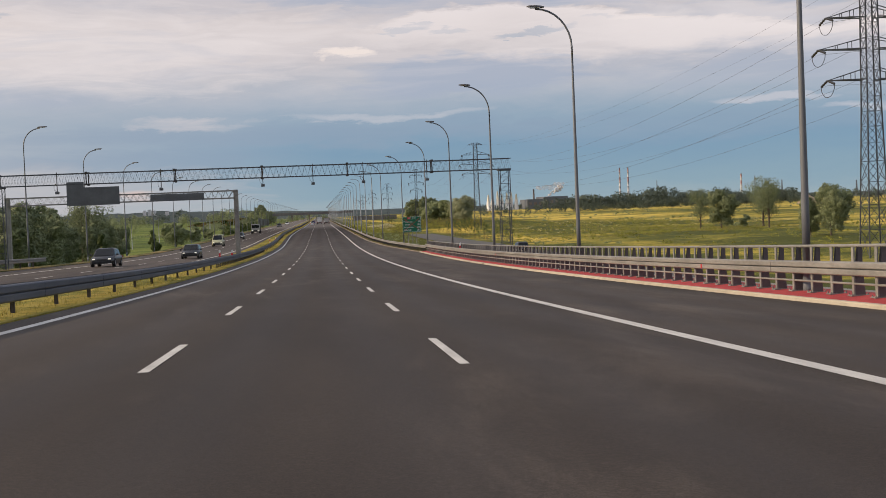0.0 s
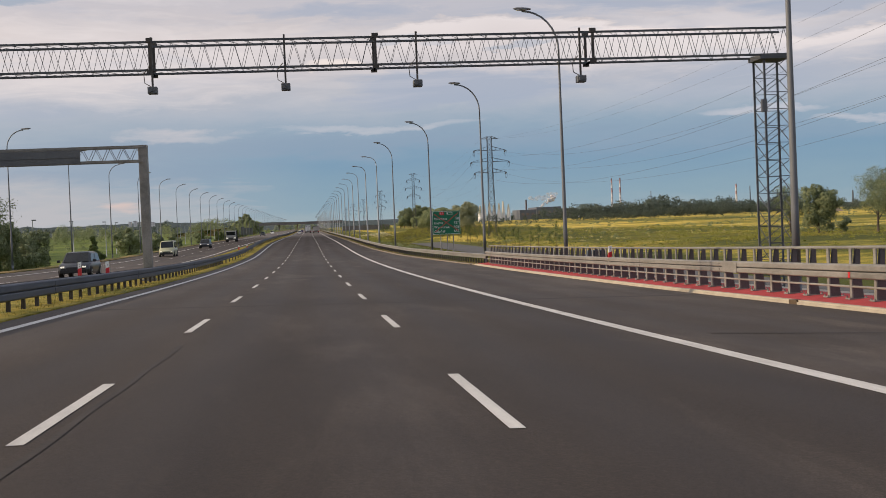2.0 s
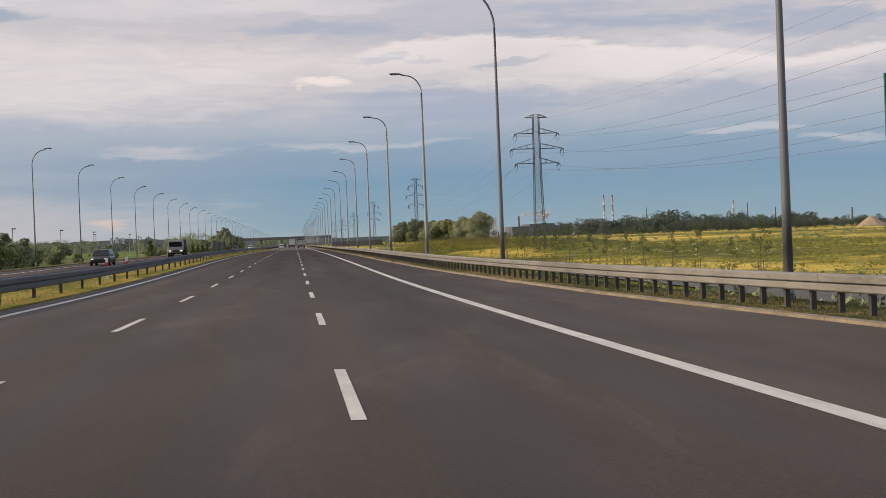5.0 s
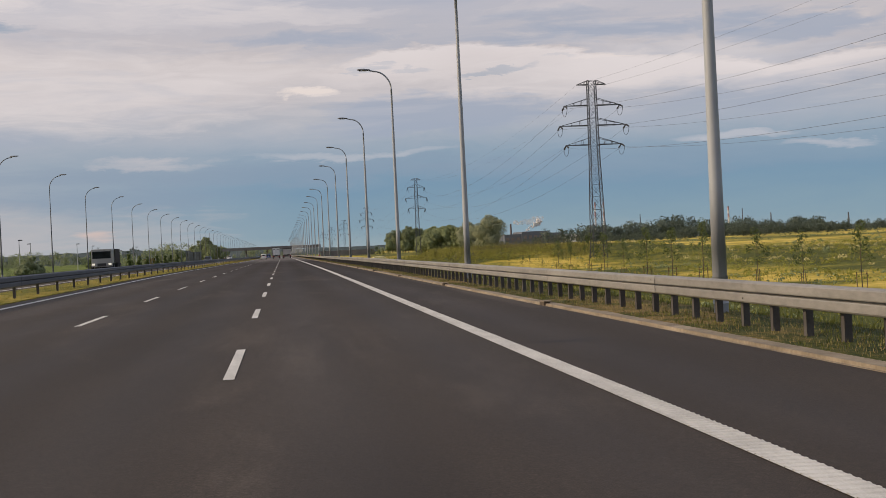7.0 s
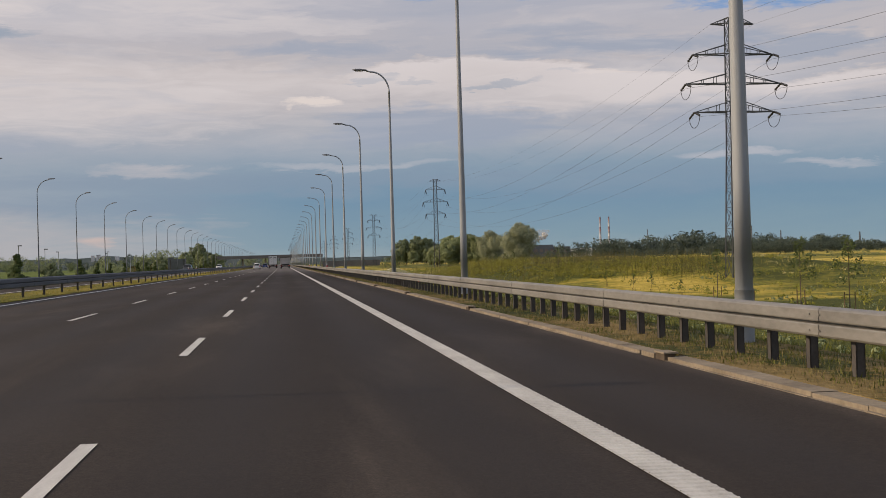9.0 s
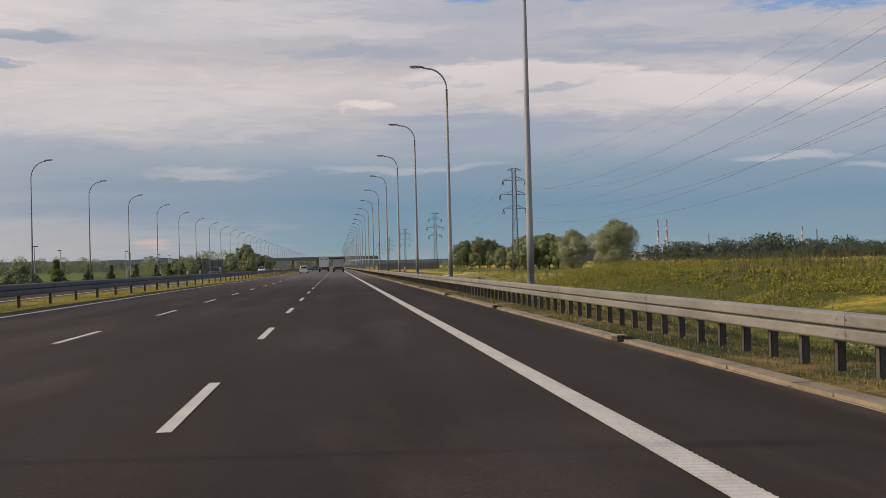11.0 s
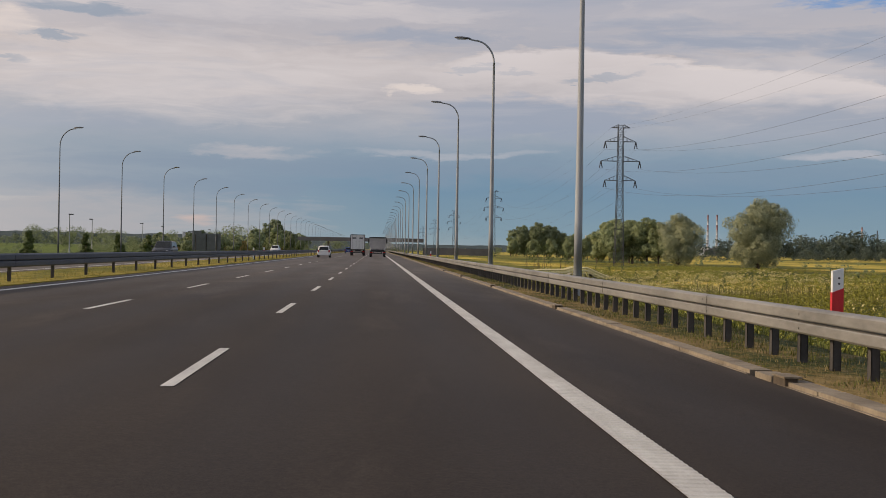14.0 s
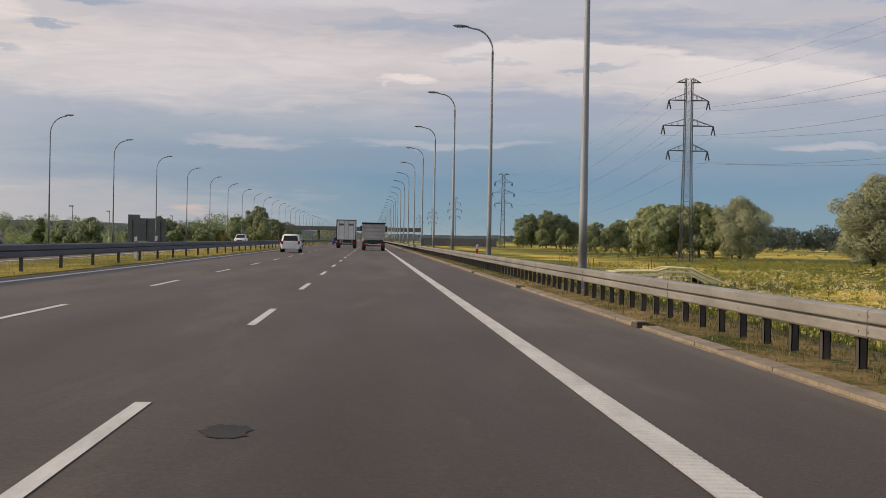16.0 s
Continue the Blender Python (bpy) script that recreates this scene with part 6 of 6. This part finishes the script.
def overpass():
    o = thing("overpass", "flat concrete road bridge across the motorway far ahead", "bridge", pose(0, 1075, 0))
    bm = bmesh.new()
    box(bm, -48, 24, -5, 5, 5.2, 6.5)
    part("deck", bm, BRIDGE, o)
    for d in (-4.9, 4.9):
        bm = bmesh.new()
        box(bm, -60, 24, d - 0.15, d + 0.15, 6.5, 7.3)
        part("parapet", bm, BRIDGE, o)
    for x in (-28.5, -13.6, 4.6):
        bm = bmesh.new()
        for yy in (-3, 0, 3):
            tube(bm, [(x, yy, -0.5), (x, yy, 5.2)], 0.45, 10)
        part("pier", bm, CONCRETE, o)
    bm = bmesh.new()
    box(bm, 24, 62, -5, 5, -1.5, 2.3)
    part("abutment", bm, BRIDGE, o, "dark retaining wall")
    bm = bmesh.new()
    loft(bm, [[(-120, y, -1.5), (-110, y, 1.5), (-48, y, 6.4), (-47.5, y, -1.5)] for y in (-8, 8)])
    part("ramp", bm, GRASS, o, "grassy ramp")


overpass()


# ---- far woods, hills, works ----
def woods(name, label, rows, seed, leaf, size, leaves=420):
    """Far woods: lobed crowns of leaf sprays in one mesh. rows: x0, y0, x1, y1, trees, height."""
    rnd = random.Random(seed)
    verts, faces = [], []
    for x0, y0, x1, y1, n, h in rows:
        for i in range(n):
            u = (i + rnd.random()) / n
            x, y = x0 + (x1 - x0) * u + rnd.gauss(0, h * 0.4), y0 + (y1 - y0) * u + rnd.gauss(0, h * 0.7)
            z, hh = land_z(x, y), h * rnd.uniform(0.6, 1.1) * (0.85 + 0.7 * noise.noise((x * 0.012, y * 0.012, 7.0)))
            lobes = [((x + rnd.gauss(0, hh * 0.25), y + rnd.gauss(0, hh * 0.25), z + hh * q), hh * rnd.uniform(0.22, 0.36)) for q in (0.25, 0.4, 0.55, 0.7, 0.8)]
            v, f = leaf_cloud(rnd, lobes, leaves, hh * size, 0.9)
            b = len(verts)
            verts += v
            faces += [tuple(b + k for k in q) for q in f]
    tagged(new(name, shape(name, verts, faces, leaf)), label, "woods", kind="stuff")


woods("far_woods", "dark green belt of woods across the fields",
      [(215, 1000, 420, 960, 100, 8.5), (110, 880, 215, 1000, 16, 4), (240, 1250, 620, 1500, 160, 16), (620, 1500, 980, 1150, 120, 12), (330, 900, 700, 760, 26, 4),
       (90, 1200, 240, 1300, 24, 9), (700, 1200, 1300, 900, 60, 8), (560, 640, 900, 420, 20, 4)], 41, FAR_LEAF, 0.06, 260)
woods("far_woods", "green belt of trees and hedges beyond the opposite carriageway",
      [(-70, 430, -75, 640, 24, 1.8), (-130, 500, -260, 520, 24, 4), (-110, 700, -330, 900, 50, 10), (-330, 900, -800, 1100, 60, 12),
       (-60, 1110, -300, 1300, 36, 13), (-58, 1170, 120, 1150, 46, 7.5), (-62, 640, -66, 780, 22, 4.5), (-90, 180, -200, 260, 16, 7), (-37, 108, -46, 216, 30, 4.0), (-39, 292, -44, 400, 16, 2.6), (-52, 560, -56, 640, 10, 2.6), (-60, 420, -200, 520, 24, 3.2)], 42, LEAF, 0.030, 850)
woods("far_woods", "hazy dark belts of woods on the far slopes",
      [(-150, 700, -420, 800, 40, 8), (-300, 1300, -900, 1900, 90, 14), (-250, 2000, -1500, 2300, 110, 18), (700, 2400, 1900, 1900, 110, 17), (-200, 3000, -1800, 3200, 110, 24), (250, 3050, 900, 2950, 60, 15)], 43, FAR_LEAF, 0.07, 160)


def hills():
    """Low wooded hills that close the view on all sides."""
    verts, faces = [], []
    n = 900
    for i in range(n):
        a = 2 * math.pi * i / n
        for r, z in ((3300, 0.0), (3700, 0.55), (4250, 1.0), (4560, 0.2)):
            h = 30 + 14 * noise.noise((math.cos(a) * 3, math.sin(a) * 3, 0.4)) + 9 * noise.noise((math.cos(a) * 11, math.sin(a) * 11, r * 0.002)) + 5 * noise.noise((math.cos(a) * 60, math.sin(a) * 60, r)) + 5 * noise.noise((math.cos(a) * 190, math.sin(a) * 190, r))
            low = lerp_table(a, ((0.0, 0.95), (0.25, 0.5), (1.2, 0.55), (2.0, 0.95), (5.0, 1.0), (5.9, 1.15), (6.2832, 0.95)))
            verts.append((r * math.sin(a), r * math.cos(a), -2 + z * h * low))
    for i in range(n):
        for k in range(3):
            p, q = 4 * i + k, 4 * ((i + 1) % n) + k
            faces.append((p, q, q + 1, p + 1))
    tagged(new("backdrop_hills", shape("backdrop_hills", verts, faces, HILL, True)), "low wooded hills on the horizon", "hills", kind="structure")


hills()


def chimney(x, y, h, r, banded, label):
    c = thing("chimney", label, "chimney", pose(x, y, -2), "works chimneys on the horizon")
    n = 8
    for k in range(n):
        a, b = h * k / n, h * (k + 1) / n
        bm = bmesh.new()
        tube(bm, [(0, 0, a), (0, 0, b)], [r * (1 - 0.4 * k / n), r * (1 - 0.4 * (k + 1) / n)], 12)
        part("band", bm, (RED_FADED if k in (5, 7) else WHITE_FADED) if banded and k > 1 else FAR_PALE if banded else FAR_WALL, c)


for x, y in ((1107, 4425), (1137, 4420)):
    chimney(x, y, 138, 4.4, True, "tall red and white banded chimney on the horizon")
chimney(1097, 3100, 72, 3.0, True, "red and white banded chimney beyond the fields")
chimney(1207, 3100, 52, 2.2, False, "dark slender chimney beyond the fields")
chimney(871, 3100, 62, 1.6, False, "dark slender mast beyond the fields")
chimney(1145, 3130, 66, 1.8, False, "dark slender mast beyond the fields")
chimney(1411, 3100, 44, 3.0, False, "dark stubby chimney beyond the fields")


def works():
    w = thing("power_station", "long grey works building on the horizon", "factory", pose(0, 3000, -2))
    for x0, x1, h, mt in ((500, 640, 25, FAR_WALL), (540, 600, 30, FAR_WALL), (640, 700, 20, FAR_PALE), (710, 770, 18, FAR_WALL)):
        bm = bmesh.new()
        box(bm, x0, x1, -40 - h, 40, 0, h)
        b = part("hall", bm, mt, w)
        for k in range(int((x1 - x0) / 12)):
            bm = bmesh.new()
            box(bm, x0 + 4 + 12 * k, x0 + 11 + 12 * k, -41 - h, -40 - h, h * 0.45, h * 0.7)
            part("window", bm, FAR_ROOF, b)
    bm = bmesh.new()
    tube(bm, [(528, 0, 0), (528, 0, 50)], [2.6, 2.0], 10)
    part("stack", bm, FAR_ROOF, w)
    for k in range(7):
        c = thing("silo", "pale conical silo tower on the horizon", "silo", pose(408 + 11.5 * k, 2960 + 8 * (k % 2), -2), "row of pale silos")
        bm = bmesh.new()
        tube(bm, [(0, 0, 0), (0, 0, 18), (0, 0, 40 + 4 * (k % 3))], [5.2, 4.8, 1.2], 12)
        part("shell", bm, FAR_PALE, c)


works()


def steam(name, label, x, y, z, along, rise, count, seed, small, large, mat, voxel):
    """A plume of small torn puffs that drifts and widens."""
    rnd = random.Random(seed)
    bm = bmesh.new()
    for k in range(count):
        u = k / count
        c = Vector((x + along * u + rnd.gauss(0, 1.5 + 2.5 * u), y + rnd.gauss(0, 3), z + rise * u + rnd.gauss(0, 1.0 + 2.6 * u)))
        r = bmesh.ops.create_icosphere(bm, subdivisions=2, radius=rnd.uniform(small, large) * (0.6 + 0.7 * u))
        for v in r["verts"]:
            v.co *= 1 + 0.5 * noise.noise(v.co * 0.35 + c) + 0.35 * noise.noise(v.co * 1.1 + c)
            v.co += c
    for f in bm.faces:
        f.smooth = True
    cloud = tagged(new(name, mesh_of(name, bm, mat)), label, "steam", kind="stuff")
    merge = cloud.modifiers.new("merge", "REMESH")
    merge.mode, merge.voxel_size, merge.use_smooth_shade = "VOXEL", voxel, True


def thin_steam():
    m, n, b = principled("thin_steam", 1.0, 0, 0.0)
    n.link(n.ramp(n.noise(place(n), 0.05, 4), [(0.3, (0.60, 0.56, 0.54)), (0.7, (0.72, 0.67, 0.64))]), b.inputs["Base Color"])
    n.link(n.ramp(n.noise(place(n), 0.09, 5, 0.6), [(0.35, 0.10), (0.7, 0.36)]), b.inputs["Alpha"])
    return m


steam("steam_plume", "bright white steam rising from the works' roof", 556, 2960, 30, 38, 25, 44, 53, 1.3, 3.4, STEAM, 0.6)
steam("smoke_plume", "thin pale smoke drifting from the works' stack", 529, 2965, 49, 70, 7, 34, 57, 2.5, 6.5, thin_steam(), 0.9)


def house(x, y, w, d, h, wall, seed, label):
    hs = thing("house", label, "house", ground_at(x, y, (seed * 37) % 90 - 45))
    bm = bmesh.new()
    box(bm, -w / 2, w / 2, -d / 2, d / 2, -1, h)
    wl = part("wall", bm, wall, hs)
    bm = bmesh.new()
    loft(bm, [[(-w / 2 - 0.4, yy, h), (0, yy, h + min(w * 0.3, 2.2)), (w / 2 + 0.4, yy, h)] for yy in (-d / 2 - 0.4, d / 2 + 0.4)])
    part("roof", bm, FAR_ROOF, hs)
    for k in range(max(2, int(w / 4))):
        for z in ((1.2,) if h < 5 else (1.2, 4.0)):
            bm = bmesh.new()
            xx = -w / 2 + w * (k + 0.5) / max(2, int(w / 4))
            box(bm, xx - 0.6, xx + 0.6, -d / 2 - 0.06, -d / 2 + 0.05, z, z + 1.4)
            part("window", bm, GLASS, wl)


for i, (x, y, w, d, h) in enumerate(((-230, 860, 12, 10, 6), (-290, 980, 16, 12, 8), (640, 1100, 16, 10, 5))):
    house(x, y, w, d, h, FAR_PALE, i, "pale house with a dull pitched roof beyond the fields")



def apartment_block(x, y, w, h):
    b = thing("apartment_block", "pale apartment block on the hill far off", "building", pose(x, y, 0), "apartment blocks on the hill")
    bm = bmesh.new()
    box(bm, -w / 2, w / 2, -8, 8, -2, h)
    wall = part("wall", bm, FAR_PALE, b)
    bm = bmesh.new()
    box(bm, -w / 2 - 0.5, w / 2 + 0.5, -8.5, 8.5, h, h + 1.2)
    part("roof", bm, FAR_ROOF, b)
    for k in range(4):
        bm = bmesh.new()
        box(bm, -w / 2 + 1, w / 2 - 1, -8.2, -8.02, h - 3.4 - 3.2 * k, h - 1.8 - 3.2 * k)
        part("window", bm, WHITE_FADED, wall)


for x, w, h in ((-535, 8, 38), (-520, 9, 40), (-505, 8, 37), (-468, 10, 34)):
    apartment_block(x, 3800, w, h)

bm = bmesh.new()
bmesh.ops.create_cone(bm, segments=18, radius1=11, radius2=0.8, depth=7)
for v in bm.verts:
    v.co += Vector((noise.noise(v.co * 0.2) * 1.5, 0, 3.2 + noise.noise(v.co * 0.3)))
heap = tagged(new("sand_heap", mesh_of("sand_heap", bm, SAND)), "pale pile of sand beyond the fields", "sand pile")
heap.location = (337, 836, land_z(337, 836) - 0.5)


# ---- grass and weeds ----
def blades(name, label, mat, count, seed, where, height, width, lean=0.35):
    """Single blades of grass in one mesh; where(rnd) gives x, y, z."""
    rnd = random.Random(seed)
    verts, faces = [], []
    for _ in range(count):
        x, y, z = where(rnd)
        a, h = rnd.random() * 6.283, height * rnd.uniform(0.45, 1.25)
        w = width * rnd.uniform(0.6, 1.3)
        dx, dy = math.cos(a) * w, math.sin(a) * w
        lx, ly = rnd.gauss(0, lean) * h, rnd.gauss(0, lean) * h
        b = len(verts)
        verts += [(x - dx, y - dy, z - 0.03), (x + dx, y + dy, z - 0.03), (x + lx, y + ly, z + h)]
        faces.append((b, b + 1, b + 2))
    tagged(new(name, shape(name, verts, faces, mat)), label, "grass", kind="stuff")


def on_verge(rnd):
    y = 145 + 420 * rnd.random() ** 1.1
    x = kerb_x(y) + 0.3 + 1.8 * rnd.random()
    return x, y, road_z(x, y) + 0.05


def tufts_on_verge(rnd):
    """Green tufts where the soil is damper, away from the kerb."""
    while True:
        x, y, z = on_verge(rnd)
        if noise.noise((x * 1.1, y * 0.5, 5.0)) + 0.25 * (x - kerb_x(y) - 0.9) > 0.02:
            return x, y, z


def on_bank(rnd):
    y = 60 + 540 * rnd.random()
    x = kerb_x(y) + (2.1 if y > 142 else 2.6) + 17 * rnd.random() ** 1.3
    return x, y, land_z(x, y)


def clumps(lo, hi, y0, y1, spread, seed, n):
    r2 = random.Random(seed)
    spots = [(r2.uniform(lo, hi), r2.uniform(y0, y1)) for _ in range(n)]

    def pick(rnd):
        cx, cy = spots[rnd.randrange(n)]
        x, y = cx + rnd.gauss(0, spread), cy + rnd.gauss(0, spread * 1.5)
        return x, y, land_z(x, y)
    return pick


def on_median(rnd):
    y = -20 + 620 * rnd.random()
    x = rnd.uniform(-15.2, left_line_x(y) - 0.85)
    return x, y, road_z(x, y) + 0.03


blades("verge_grass", "short dry grass on the verge behind the kerb", BLADE, 80000, 61, on_verge, 0.05, 0.009)
blades("verge_weeds", "low green tufts in the dry verge", BLADE_GREEN, 60000, 64, tufts_on_verge, 0.055, 0.010)
blades("bank_grass", "rough green grass on the embankment", BLADE_GREEN, 80000, 62, on_bank, 0.19, 0.022)
blades("median_grass", "sunlit yellow grass on the central reserve", BLADE_STRAW, 46000, 63, on_median, 0.075, 0.013)
blades("field_straw", "pale dry grass patches in the field", BLADE_STRAW, 22000, 66, clumps(31, 95, 230, 700, 2.6, 67, 260), 0.32, 0.03)


def weed_mounds(name, label, mat, seed, spots, high, leaves, size):
    """Low rounded tufts of leaves, all in one mesh; spots: x range, y range, how many."""
    rnd = random.Random(seed)
    verts, faces = [], []
    for x0, x1, y0, y1, n in spots:
        for _ in range(n):
            x, y = rnd.uniform(x0, x1), rnd.uniform(y0, y1)
            h = high * rnd.uniform(0.35, 1.2) * (0.75 + 1.1 * noise.noise((x * 0.05, y * 0.03, seed)))
            if h < 0.12:
                continue
            z = land_z(x, y)
            lobes = [((x + rnd.gauss(0, h * 0.9), y + rnd.gauss(0, h * 0.9), z + h * rnd.uniform(0.15, 0.55)), h * rnd.uniform(0.4, 0.7)) for _ in range(3)]
            v, f = leaf_cloud(rnd, lobes, leaves, size, 0.8)
            b = len(verts)
            verts += v
            faces += [tuple(b + k for k in q) for q in f]
    tagged(new(name, shape(name, verts, faces, mat)), label, "weeds", kind="stuff")


weed_mounds("field_weeds", "low green weeds in the field beside the motorway", LEAF_LIGHT, 71, ((7.5, 19, 400, 640, 1300), (29, 75, 420, 640, 1900), (31, 100, 230, 420, 1100), (45, 130, 120, 260, 500)), 0.8, 46, 0.085)
weed_mounds("heap_weeds", "tall yellow-green weeds on the soil heap", LEAF_HEAP, 75, ((22, 31, 385, 500, 1400), (30, 46, 385, 500, 1500)), 1.15, 80, 0.06)
blades("heap_stalks", "thin dry stalks standing among the weeds on the soil heap", BLADE_STALK, 9000, 76, clumps(22, 46, 385, 500, 2.0, 77, 130), 1.5, 0.018, 0.12)
weed_mounds("bank_weeds", "dark green weeds at the foot of the embankment", LEAF, 72, ((6.5, 18, 150, 420, 420), (29, 44, 200, 420, 160)), 0.5, 40, 0.09)
weed_mounds("field_blossom", "cream flowering weeds in a patch of the field", LEAF_PALE, 73, ((16, 62, 450, 600, 1500), (50, 120, 300, 450, 260)), 0.75, 36, 0.075)
weed_mounds("far_tufts", "patches of taller green plants across the field", LEAF, 74, ((60, 330, 260, 900, 330),), 1.3, 60, 0.2)
